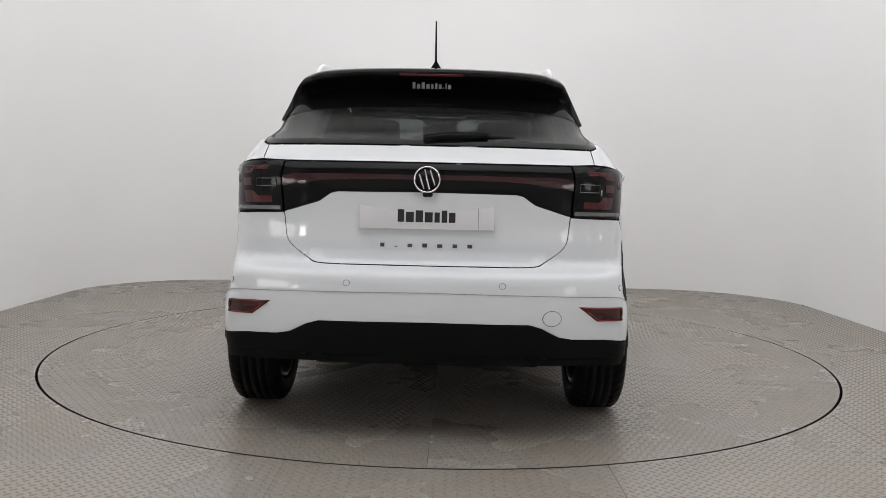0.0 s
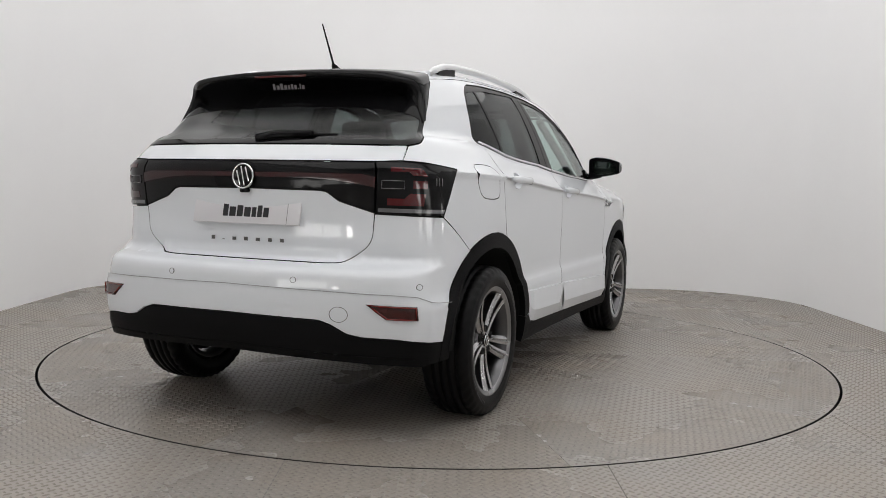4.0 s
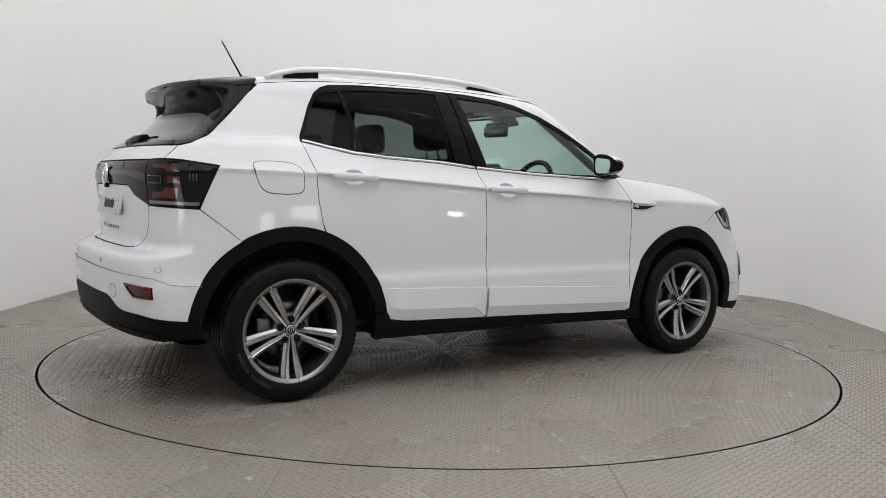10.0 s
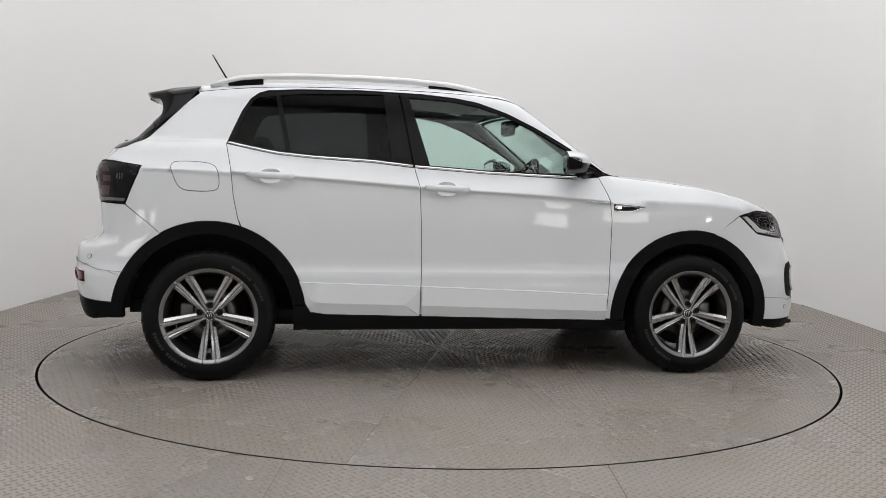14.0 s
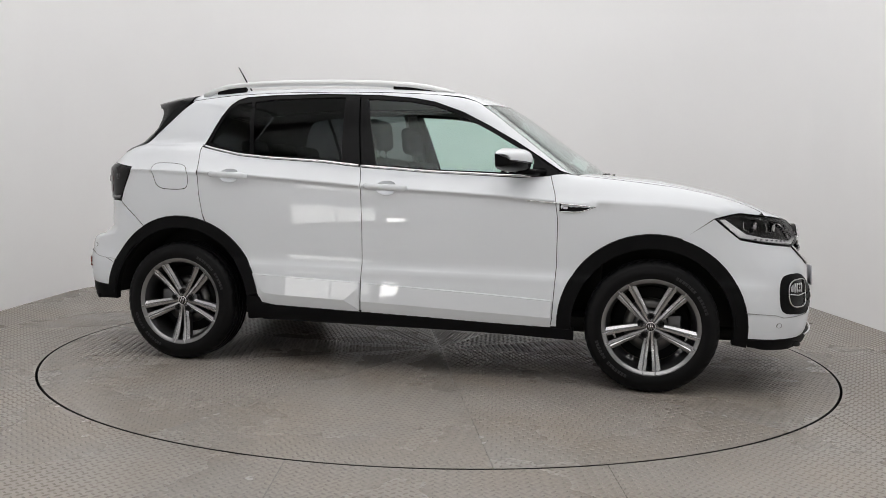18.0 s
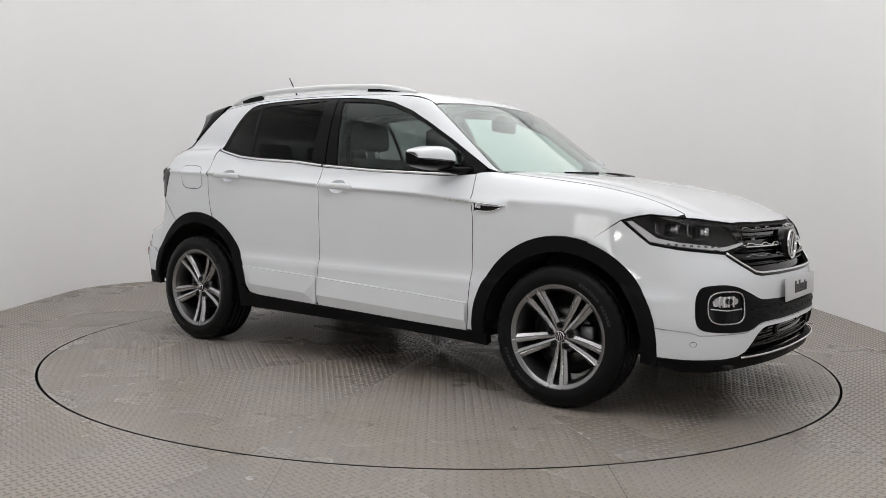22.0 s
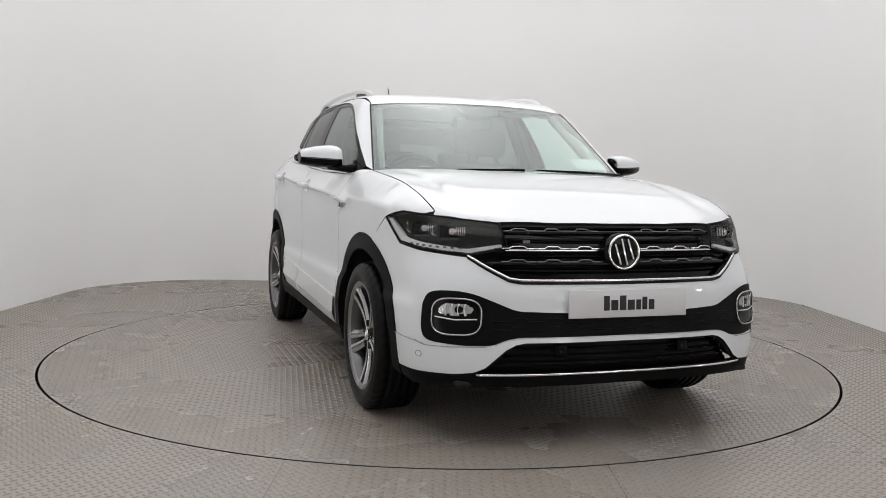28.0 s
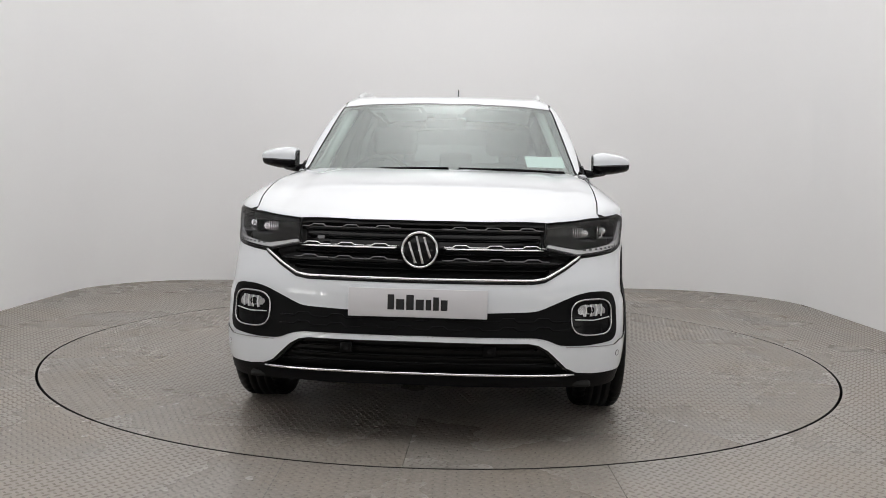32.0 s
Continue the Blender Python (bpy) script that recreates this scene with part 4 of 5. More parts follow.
for s in (-1, 1):
    def mir(lp):
        return lp if s < 0 else flip(lp)
    tl = panel("tail_lamp", mir(rear_lamp), "rear", GLOSS, car, "smoked tail lamp with red light blocks", level=0.004, thick=0.03, roll=0.003)
    for lp, mt, nm in (([(-0.595, 1.072), (-0.70, 1.068), (-0.722, 1.035), (-0.668, 1.037), (-0.655, 1.050), (-0.595, 1.052)], RED, "light_block"), ([(-0.668, 1.020), (-0.722, 1.018), (-0.720, 0.986), (-0.668, 0.988)], RED, "light_block"),
                       ([(-0.585, 0.950), (-0.64, 0.950), (-0.660, 0.970), (-0.716, 0.968), (-0.708, 0.920), (-0.585, 0.922)], RED, "light_block"), ([(-0.557, 0.912), (-0.795, 0.908), (-0.788, 0.892), (-0.557, 0.895)], LAMPGREY, "reversing_strip")):
        panel(nm, mir(lp), "rear", mt, tl, level=0.0062, thick=0.003, gap=0.001, roll=0.0015, step=0.03)
    bar_on("light_frame", mir([(-0.567, 1.018), (-0.640, 1.017), (-0.640, 0.987), (-0.567, 0.988)]), "rear", 0.0018, LAMPGREY, tl, level=0.006, closed=True)
    for k in range(3):
        bar_on("lamp_tick", mir([(-0.755 - 0.012 * k, 1.030), (-0.755 - 0.012 * k, 1.0)]), "rear", 0.002, LAMPGREY, tl, level=0.004)
    refl = panel("reflector", mir([(-0.510, 0.552), (-0.66, 0.546), (-0.665, 0.493), (-0.570, 0.495)]), "rear", REFLECTOR, rb, "dark red reflector", level=0.0085, thick=0.004, gap=0.0, roll=0.002, step=0.03)
    # brighter red bar paints the light thrown back at the reflector's edge
    bar_on("reflector_glint", mir([(-0.518, 0.548), (-0.655, 0.542), (-0.658, 0.497), (-0.575, 0.499)]), "rear", 0.0035, REFLECTOR_GLINT, refl, "bright red edge with its glint painted in", level=0.011, closed=True)


def ring_mark(u, v, way, r, parent, name="parking_sensor", level=0.0015):
    """A round sensor cap with a dark joint round it."""
    ob = panel(name, oval(u, v, r, r, 20), way, WHITE, parent, level=level + 0.001, thick=0.004, gap=0.0008, roll=0.0008)
    panel("joint", oval(u, v, r + max(0.0012, r * 0.05), r + max(0.0012, r * 0.05), 20), way, LAMPGREY, ob, level=level, thick=0.002, gap=0.0, roll=0.0, holes=[oval(u, v, r * 0.98, r * 0.98, 20)])
    return ob


for u, v in ((0.268, 0.630), (-0.268, 0.630), (0.672, 0.618), (-0.672, 0.618)):
    ring_mark(u, v, "rear", 0.0105, car)
ring_mark(-0.427, 0.508, "rear", 0.029, car, "towing_eye_cover", level=0.0065)


def emblem(name, p, n, r, parent, base, label):
    """A plain roundel: a bright ring round slanting bars on a dark disc."""
    e = part(name, turned(p, n, [(0.0, 0.0), (r * 0.97, 0.0), (r * 0.97, 0.005), (0.0, 0.006)], 40), base, parent, label)
    part("ring", turned(p, n, [(r * 0.86, 0.004), (r * 0.88, 0.010), (r * 0.94, 0.0115), (r, 0.009), (r, 0.003)], 48), CHROME, e)
    n = Vector(n).normalized()
    side = Vector((0, 0, 1)).cross(n).normalized()
    up = n.cross(side)
    for x0, y0, x1, y1 in ((-0.58, 0.42, -0.22, -0.70), (-0.18, 0.74, 0.18, -0.74), (0.22, 0.70, 0.58, -0.42)):
        a, b = Vector(p) + (side * x0 + up * y0) * r + n * 0.0075, Vector(p) + (side * x1 + up * y1) * r + n * 0.0075
        d = (b - a).normalized()
        m = Matrix((d, n.cross(d), n)).transposed().to_4x4()
        m.translation = (a + b) / 2
        bm = block(-(b - a).length / 2, (b - a).length / 2, -r * 0.058, r * 0.058, -0.003, 0.003, 0.001)
        bmesh.ops.transform(bm, matrix=m, verts=bm.verts)
        part("stroke", bm, CHROME, e)
    return e


pr, nr_ = place([(0.0, 1.024)], "rear", 0.004)
emblem("rear_emblem", pr[0], (-1, 0, 0.05), 0.052, car, GLOSS, "round chrome emblem on black")


def word_bars(parent, origin, side, up, out, height, widths, talls, mat, gap=0.18, name="lettering_bar"):
    """A name shown as plain bars of its size."""
    total = sum(widths) + gap * (len(widths) - 1)
    x = -total / 2
    side, up, out = Vector(side), Vector(up), Vector(out)
    for w, h in zip(widths, talls):
        c = Vector(origin) + side * (x + w / 2) * height + up * (h / 2) * height
        m = Matrix((side, up, out)).transposed().to_4x4()
        m.translation = c
        bm = block(-w * height / 2, w * height / 2, -h * height / 2, h * height / 2, -0.0006, 0.0012)
        bmesh.ops.transform(bm, matrix=m, verts=bm.verts)
        part(name, bm, mat, parent)
        x += w + gap


NAME_WIDTHS, NAME_TALLS = (0.44, 0.54, 0.50, 0.54, 0.36, 0.38, 0.44), (1.0, 0.70, 1.0, 0.70, 0.70, 0.88, 0.70)


def number_plate(name, p, n, w, h, strip):
    n = Vector(n).normalized()
    side = Vector((0, 0, 1)).cross(n).normalized()
    up = n.cross(side)
    pl = part(name, box_at(p, n, w, h, 0.008, bevel=0.002), SIGN, car, "blank white display plate with black bars")
    word_bars(pl, Vector(p) + n * 0.0085 - up * h * 0.24, side, up, n, 0.056, NAME_WIDTHS, NAME_TALLS, INK, 0.13)
    if strip:
        part("edge_line", box_at(Vector(p) + n * 0.0082 + side * w * 0.385, n, 0.0012, h * 0.98, 0.0008), INK, pl)
        # black strip stands in for the shade above the plate
        part("top_shade_strip", box_at(Vector(p) + up * (h / 2 + 0.003), n, w * 0.98, 0.006, 0.006), PLASTIC, pl)
    return pl


number_plate("rear_plate", (-1.893, 0, 0.884), (-1, 0, 0.20), 0.52, 0.108, True)
number_plate("front_plate", (2.107, 0, 0.566), (1, 0, 0.05), 0.518, 0.106, False)
pm, _ = place([(0.0, 0.772)], "rear", 0.001)
word_bars(gate, pm[0] + np.array([0, 0, -0.010]), (0, -1, 0), (0, 0, 1), (-1, 0, 0), 0.018, (0.9, 0.6, 1.0, 1.0, 1.1, 1.0, 1.0), (0.85, 0.18, 0.75, 0.85, 0.75, 0.8, 0.8), STEEL, 2.2)

# rear wiper, reversing camera, high brake light, spoiler, aerial
part("wiper", tube([(-1.800, 0.02, 1.178), (-1.787, -0.06, 1.193), (-1.782, -0.14, 1.197), (-1.776, -0.235, 1.203)], [0.022, 0.023, 0.020, 0.012], 10, flat=1.0), TRIM, gate, "black rear wiper")
part("wiper_blade", tube([(-1.778, -0.05, 1.186), (-1.765, -0.2, 1.197), (-1.752, -0.338, 1.197)], 0.007, 8), TRIM, gate)
part("rear_camera", block(-1.925, -1.895, -0.022, 0.016, 0.958, 0.978, 0.006), GLOSS, gate)


def spoiler_rows():
    """From the middle outwards and down the pillar: body edge, crown, trailing edge, lip, underside and glass."""
    half = []
    for y, drop, fwd in ((0.0, 0.0, 0.0), (0.10, 0.0005, 0.001), (0.20, 0.002, 0.004), (0.30, 0.005, 0.014), (0.39, 0.010, 0.028), (0.46, 0.017, 0.046), (0.505, 0.027, 0.068)):
        a = place([(-1.395 + 0.16 * y * y, y)], "top")[0][0] + np.array([0, 0, 0.003])
        e = np.array([-1.668 + fwd, y, 1.470 - drop])
        half.append((a, (a + e) / 2 + np.array([0, 0, 0.008]), e, e + np.array([0.007, 0, -0.022]), np.array([-1.60 + fwd, y, 1.436 - drop * 0.9]), np.array([-1.535 + 0.1 * y * y, y, 1.400 - 0.08 * y * y])))
    for a, e, g in (((-1.352, 0.549, 1.480), (-1.560, 0.552, 1.424), (-1.500, 0.528, 1.375)), ((-1.395, 0.574, 1.421), (-1.532, 0.582, 1.386), (-1.520, 0.550, 1.345)),
                    ((-1.470, 0.603, 1.342), (-1.538, 0.606, 1.328), (-1.545, 0.582, 1.305)), ((-1.545, 0.630, 1.264), (-1.562, 0.629, 1.262), (-1.556, 0.616, 1.260))):
        a, e, g = (np.array(p) for p in (a, e, g))
        lip = e + (g - e) * 0.12 + np.array([0.004, -0.012, -0.006])
        half.append((a, (a + e) / 2 + np.array([0, 0.006, 0.004]), e, lip, lip + (g - lip) * 0.5 + np.array([0.004, 0, 0.004]), g))
    half = np.array(half)
    k = np.arange(len(half))
    fine_k = np.linspace(0, len(half) - 1, 41)
    dense = np.stack([[curve(*zip(k, half[:, c, i]))(fine_k) for i in range(3)] for c in range(6)])
    dense = dense.transpose(2, 0, 1)
    other = dense[:0:-1] * np.array([1, -1, 1])
    return [[tuple(p) for p in r] for r in np.concatenate([other, dense])]


spoiler = part("spoiler", shell(spoiler_rows()), GLOSS, gate, "gloss black roof spoiler")
part("brake_light", box_at((-1.664, 0, 1.452), (-1, 0, -0.35), 0.26, 0.010, 0.006, bevel=0.002), RED, gate, "long red high brake light")
word_bars(gate, (-1.598, 0, 1.404), (0, -1, 0), (-0.35, 0, 0.94), (-0.94, 0, -0.35), 0.026, (*NAME_WIDTHS, 0.16, 0.16, 0.46), (*NAME_TALLS, 0.2, 0.9, 0.66), MARK, 0.24)
part("aerial_base", tube([(-1.195, -0.005, 1.528), (-1.222, -0.005, 1.545), (-1.243, -0.005, 1.562)], [0.035, 0.020, 0.008], 14, flat=0.5), TRIM, car)
part("aerial", tube([(-1.236, -0.005, 1.555), (-1.342, -0.006, 1.729)], [0.0055, 0.0032], 8), TRIM, car, "thin black roof aerial")

# roof rails
for s in (-1, 1):
    pts = [(-1.30, 1.498), (-1.24, 1.522), (-1.14, 1.547), (-1.0, 1.561), (-0.8, 1.569), (-0.5, 1.572), (-0.25, 1.566), (-0.05, 1.553), (0.05, 1.539), (0.14, 1.522), (0.20, 1.508)]
    part("roof_rail", tube([(x, s * 0.528, z - 0.006) for x, z in pts], [0.009, 0.012, 0.013, 0.013, 0.013, 0.013, 0.013, 0.013, 0.013, 0.012, 0.008], 12, flat=1.35), SATIN, car, "satin silver roof rail")
    for x0, x1, za, zb in ((-1.21, -1.03, 1.512, 1.568), (-0.15, 0.09, 1.510, 1.562)):
        f = (lambda x: np.interp(x, [p[0] for p in pts], [p[1] for p in pts]) - 0.016)
        lp = [(x, float(f(x))) for x in np.linspace(x0, x1, 6)] + [(x1, 1.50), (x0, 1.50)]
        part("rail_foot", prism(lp, 0.018, lambda u, v, d, s=s: (u, s * (0.520 + d), v)), TRIM, car)

# front: bumper, grille, lamps
bumper_front = both([(0.0, 0.648), (-0.36, 0.650), (-0.40, 0.660), (-0.47, 0.700), (-0.53, 0.735), (-0.60, 0.742), (-0.70, 0.752), (-0.80, 0.770), (-0.906, 0.869), *FRONT_EDGE, (-0.68, 0.291), (-0.55, 0.295), (-0.495, 0.303), (-0.46, 0.322), (-0.40, 0.392), (-0.37, 0.413), (-0.34, 0.420), (0.0, 0.423)])
front_fold = [(-0.68, 0.411), (-0.646, 0.398), (-0.457, 0.404), (-0.43, 0.412), (-0.40, 0.428), (-0.36, 0.436), (-0.34, 0.438), (0.0, 0.441), (0.0, 0.424), (-0.34, 0.421), (-0.37, 0.414), (-0.40, 0.393), (-0.46, 0.323), (-0.495, 0.304), (-0.55, 0.296), (-0.68, 0.292)]
mask = both([(0.0, 0.532), (-0.2, 0.533), (-0.37, 0.540), (-0.45, 0.580), (-0.50, 0.603), (-0.55, 0.613), (-0.61, 0.611), (-0.645, 0.600), (-0.662, 0.56), (-0.664, 0.47), (-0.655, 0.43), (-0.63, 0.413), (-0.52, 0.404), (-0.437, 0.408), (-0.40, 0.430), (-0.36, 0.440), (0.0, 0.443)])
fb = skin("front_bumper", bumper_front, "front", WHITE, car, step=0.035)
panel("bumper_fold", both(front_fold[7::-1] + [p for p in FRONT_EDGE if 0.293 < p[1] < 0.42] + front_fold[:7:-1]), "front", WHITE, fb, level=0.006, thick=0.009, roll=0.0025, gap=0.0, step=0.03)
for s in (-1, 1):
    # shade of the front fold's edge, drawn as a thin grey bar
    bar_on("fold_line", [(s * 0.785, 0.420), (s * 0.68, 0.411), (s * 0.646, 0.398), (s * 0.457, 0.404)], "front", 0.0014, FOLD_SHADE, fb, level=0.0055)
panel("bumper_mask", rounded(mask, 0.022, 3), "front", PLASTIC, fb, "matt black plastic band with lamp surrounds", level=0.006, thick=0.02, roll=0.004)
for row, (z0, z1) in enumerate(((0.500, 0.512), (0.468, 0.480))):
    wave, x = [], -0.44
    while x < 0.44:
        wave += [(x, z0), (x + 0.05, z0), (x + 0.062, z1), (x + 0.095, z1)]
        x += 0.107
    bar_on("relief_line", wave, "front", 0.0035, PLASTIC, fb, level=0.006)
skirt_front = both([(0.0, 0.300), (-0.44, 0.296), (-0.50, 0.300), (-0.55, 0.292), (-0.68, 0.288), (-0.775, 0.288), (-0.765, 0.25), (-0.70, 0.234), (-0.6, 0.232), (-0.40, 0.246), (0.0, 0.252)])
panel("front_skirt", skirt_front, "front", PLASTIC, car, "matt black plastic lip", level=0.006, thick=0.03, roll=0.004)
grille_loop = both([(0.0, 0.864), (-0.445, 0.862), (-0.415, 0.79), (-0.405, 0.768), (-0.525, 0.738), (-0.465, 0.696), (-0.395, 0.656), (-0.36, 0.650), (0.0, 0.649)])
gr = panel("grille", grille_loop, "front", GLOSS, car, "gloss black grille with chrome lines", level=-0.04, thick=0.004, gap=-0.004)
for zc, half, mt in ((0.829, 0.425, GLOSS), (0.764, 0.415, GLOSS), (0.713, 0.475, GLOSS), (0.845, 0.43, TRIM), (0.80, 0.41, TRIM), (0.740, 0.44, TRIM), (0.685, 0.43, TRIM)):
    bar_on("grille_bar", [(-half, zc), (-half / 2, zc), (0, zc), (half / 2, zc), (half, zc)], "front", 0.009 if mt is GLOSS else 0.0055, mt, gr, level=-0.012 if mt is GLOSS else -0.03, flat=1.0)
for zc, half, mt in ((0.836, 0.42, LAMPGREY), (0.770, 0.41, CHROME), (0.721, 0.465, LAMPGREY)):
    x = 0.075
    while x + 0.1 < half:
        for s in (-1, 1):
            bar_on("grille_line", [(s * x, zc), (s * (x + 0.035), zc), (s * (x + 0.047), zc + 0.008), (s * (x + 0.082), zc + 0.008), (s * (x + 0.094), zc), (s * (x + 0.117), zc)], "front", 0.0028, mt, gr, level=-0.004)
        x += 0.117
bar_on("grille_strip", [(-0.415, 0.763), (-0.08, 0.763)], "front", 0.004, CHROME, gr, level=-0.003)
bar_on("grille_strip", [(0.08, 0.763), (0.415, 0.763)], "front", 0.004, CHROME, gr, level=-0.003)
bar_on("grille_rim", [(-0.53, 0.741), (-0.468, 0.700), (-0.398, 0.660), (-0.36, 0.6535), (0, 0.6525), (0.36, 0.6535), (0.398, 0.660), (0.468, 0.700), (0.53, 0.741)], "front", 0.006, CHROME, gr, "chrome lower edge", level=0.002)
bar_on("grille_gap", [(-0.53, 0.734), (-0.468, 0.692), (-0.398, 0.651), (-0.36, 0.644), (0, 0.643), (0.36, 0.644), (0.398, 0.651), (0.468, 0.692), (0.53, 0.734)], "front", 0.006, GLOSS, gr, level=-0.001)
pf, _ = place([(0.0, 0.760)], "front", 0.0)
emblem("front_emblem", (2.058, 0, 0.760), (1, 0, 0.06), 0.070, car, GLOSS, "large round chrome emblem on black")
part("emblem_base", turned((1.99, 0, 0.756), (1, 0, 0.06), [(0.0, 0.0), (0.073, 0.0), (0.073, 0.066), (0.0, 0.067)], 40), GLOSS, gr)
p0, n0 = place([(-0.348, 0.795)], "front", -0.008)
part("grille_mark", box_at(p0[0], n0[0], 0.028, 0.013, 0.004), LAMPGREY, gr)
low_grille = both([(0.0, 0.420), (-0.34, 0.416), (-0.40, 0.388), (-0.462, 0.315), (-0.49, 0.298), (0.0, 0.302)])
lg = panel("lower_grille", low_grille, "front", GLOSS, car, "black lower air intake", level=-0.05, thick=0.004, gap=-0.006)
for zc, half in ((0.392, 0.38), (0.362, 0.41), (0.335, 0.435)):
    bar_on("slat", [(-half, zc), (-half / 2, zc), (0, zc), (half / 2, zc), (half, zc)], "front", 0.0045, TRIM, lg, level=-0.030)
for u in (-0.23, 0.23):
    p1, n1 = place([(u, 0.388)], "front", -0.03)
    part("sensor_block", box_at(p1[0], n1[0], 0.05, 0.042, 0.014, bevel=0.004), TRIM, lg)
    part("sensor_eye", turned(p1[0] + n1[0] * 0.014, n1[0], [(0, 0.001), (0.009, 0.001), (0.012, 0.003), (0.013, 0.0)], 18), GLOSS, lg)
bar_on("lip_strip", [(-0.485, 0.297), (-0.25, 0.302), (0, 0.304), (0.25, 0.302), (0.485, 0.297)], "front", 0.005, CHROME, lg, "chrome strip under the intake", level=0.008)
for u in (-0.665, 0.665):
    ring_mark(u, 0.361, "front", 0.0105, car, level=0.007)

head_lamp = [(-0.442, 0.862), (-0.535, 0.872), (-0.673, 0.886), (-0.799, 0.897), (-0.841, 0.889), (-0.903, 0.871), (-0.80, 0.773), (-0.70, 0.757), (-0.60, 0.747), (-0.52, 0.741), (-0.405, 0.768), (-0.413, 0.79)]
for s in (-1, 1):
    def mir(lp):
        return lp if s < 0 else flip(lp)
    hl = panel("head_lamp", mir(head_lamp), "front", INNER, car, "clear-lensed headlamp with silver light line", level=-0.055, thick=0.004, gap=-0.004)
    panel("lens", mir(head_lamp), "front", LENS, hl, "clear lens", level=0.003, thick=0.003, roll=0.002)
    bar_on("lamp_rim", mir(head_lamp), "front", 0.004, TRIM, hl, level=-0.002, closed=True)
    panel("light_line", mir([(-0.885, 0.866), (-0.862, 0.868), (-0.775, 0.799), (-0.70, 0.783), (-0.60, 0.772), (-0.535, 0.765), (-0.43, 0.785), (-0.425, 0.776), (-0.525, 0.750), (-0.60, 0.756), (-0.70, 0.766), (-0.80, 0.783)]), "front", LINE, hl, "silver daytime light line", level=-0.003, thick=0.012, gap=0.0, step=0.02)
    for k in range(8):
        u = -0.555 - 0.026 * k
        p1, n1 = place(mir([(u, 0.7655 + 0.012 * (k / 8) ** 1.5)]), "front", -0.002)
        part("light_dot", box_at(p1[0], n1[0], 0.014, 0.007, 0.003, bevel=0.001), LAMPGREY, hl)
    for u, v, r in ((-0.610, 0.826, 0.030), (-0.722, 0.834, 0.030)):
        p1, n1 = place(mir([(u, v)]), "front", -0.05)
        nose = Vector((1, s * 0.15, 0))
        part("lamp_unit", box_at(p1[0], nose, 0.095, 0.052, 0.018, bevel=0.006), TRIM, hl)
        part("projector", turned(p1[0] + np.array([0.018, 0, 0.0]), nose, [(0.0, 0.007), (r * 0.22, 0.006), (r * 0.34, 0.002), (r * 0.40, 0.004), (r * 0.44, 0.0)], 24), CHROME, hl)
        for k in range(5):
            q = p1[0] + np.array([0.018, -s * (0.014 + 0.0085 * k), 0.002])
            part("lamp_fin", box_at(q, nose, 0.0045, 0.038, 0.014, bevel=0.001), CHROME, hl)
        part("unit_brow", box_at(p1[0] + np.array([0.0, 0.0, 0.032]), nose, 0.080, 0.005, 0.026, bevel=0.002), GLOSS, hl)
        part("unit_shelf", box_at(p1[0] + np.array([0.0, 0.0, -0.030]), nose, 0.080, 0.004, 0.024, bevel=0.0015), LAMPGREY, hl)
        bar_on("unit_line", mir([(u - 0.055, v + 0.026), (u - 0.055, v - 0.012), (u - 0.035, v - 0.020)]), "front", 0.002, CHROME, hl, level=-0.016)
    # fog lamp
    fog = panel("fog_lamp", mir(oval(-0.548, 0.514, 0.070, 0.066, 32, 3.2)), "front", TRIM, car, "fog lamp in a chrome ring", level=0.008, thick=0.004, gap=0.0)
    bar_on("fog_ring", mir(oval(-0.548, 0.514, 0.074, 0.068, 32, 3.2)), "front", 0.0038, CUT, fog, "chrome ring", level=0.012, closed=True, step=0.02)
    panel("fog_reflector", mir(rounded([(-0.496, 0.522), (-0.496, 0.548), (-0.512, 0.566), (-0.578, 0.566), (-0.603, 0.545), (-0.606, 0.518), (-0.55, 0.512)], 0.016, 3)), "front", CUT, fog, "bright lamp reflector", level=0.010, thick=0.004, gap=0.0, roll=0.004, step=0.012)
    for k in range(4):
        u = -0.522 - 0.019 * k
        bar_on("reflector_rib", mir([(u, 0.562), (u - 0.004, 0.540), (u, 0.517)]), "front", 0.0035, SATIN, fog, level=0.011, step=0.01)
    panel("fog_bulb", mir(oval(-0.540, 0.541, 0.013, 0.013, 18)), "front", GLOSS, fog, level=0.0165, thick=0.003, gap=0.0, roll=0.002, step=0.02)
    bar_on("fog_edge", mir([(-0.487, 0.507), (-0.55, 0.502), (-0.612, 0.511)]), "front", 0.0025, SATIN, fog, level=0.012)

# front wipers at the foot of the windscreen
part("front_wiper", tube([(0.985, 0.62, 1.075), (1.03, 0.35, 1.085), (1.05, 0.10, 1.088)], [0.010, 0.007, 0.004], 8), TRIM, car)
part("front_wiper", tube([(1.02, 0.05, 1.088), (1.0, -0.3, 1.083)], [0.007, 0.004], 8), TRIM, car)
panel("cowl", [(0.865, -0.69), (0.975, -0.46), (1.035, -0.2), (1.045, 0), (1.035, 0.2), (0.975, 0.46), (0.865, 0.69), (0.90, 0.66), (0.99, 0.45), (1.055, 0.2), (1.065, 0), (1.055, -0.2), (0.99, -0.45), (0.90, -0.66)], "top", TRIM, car, level=-0.004, thick=0.01, gap=0.0)

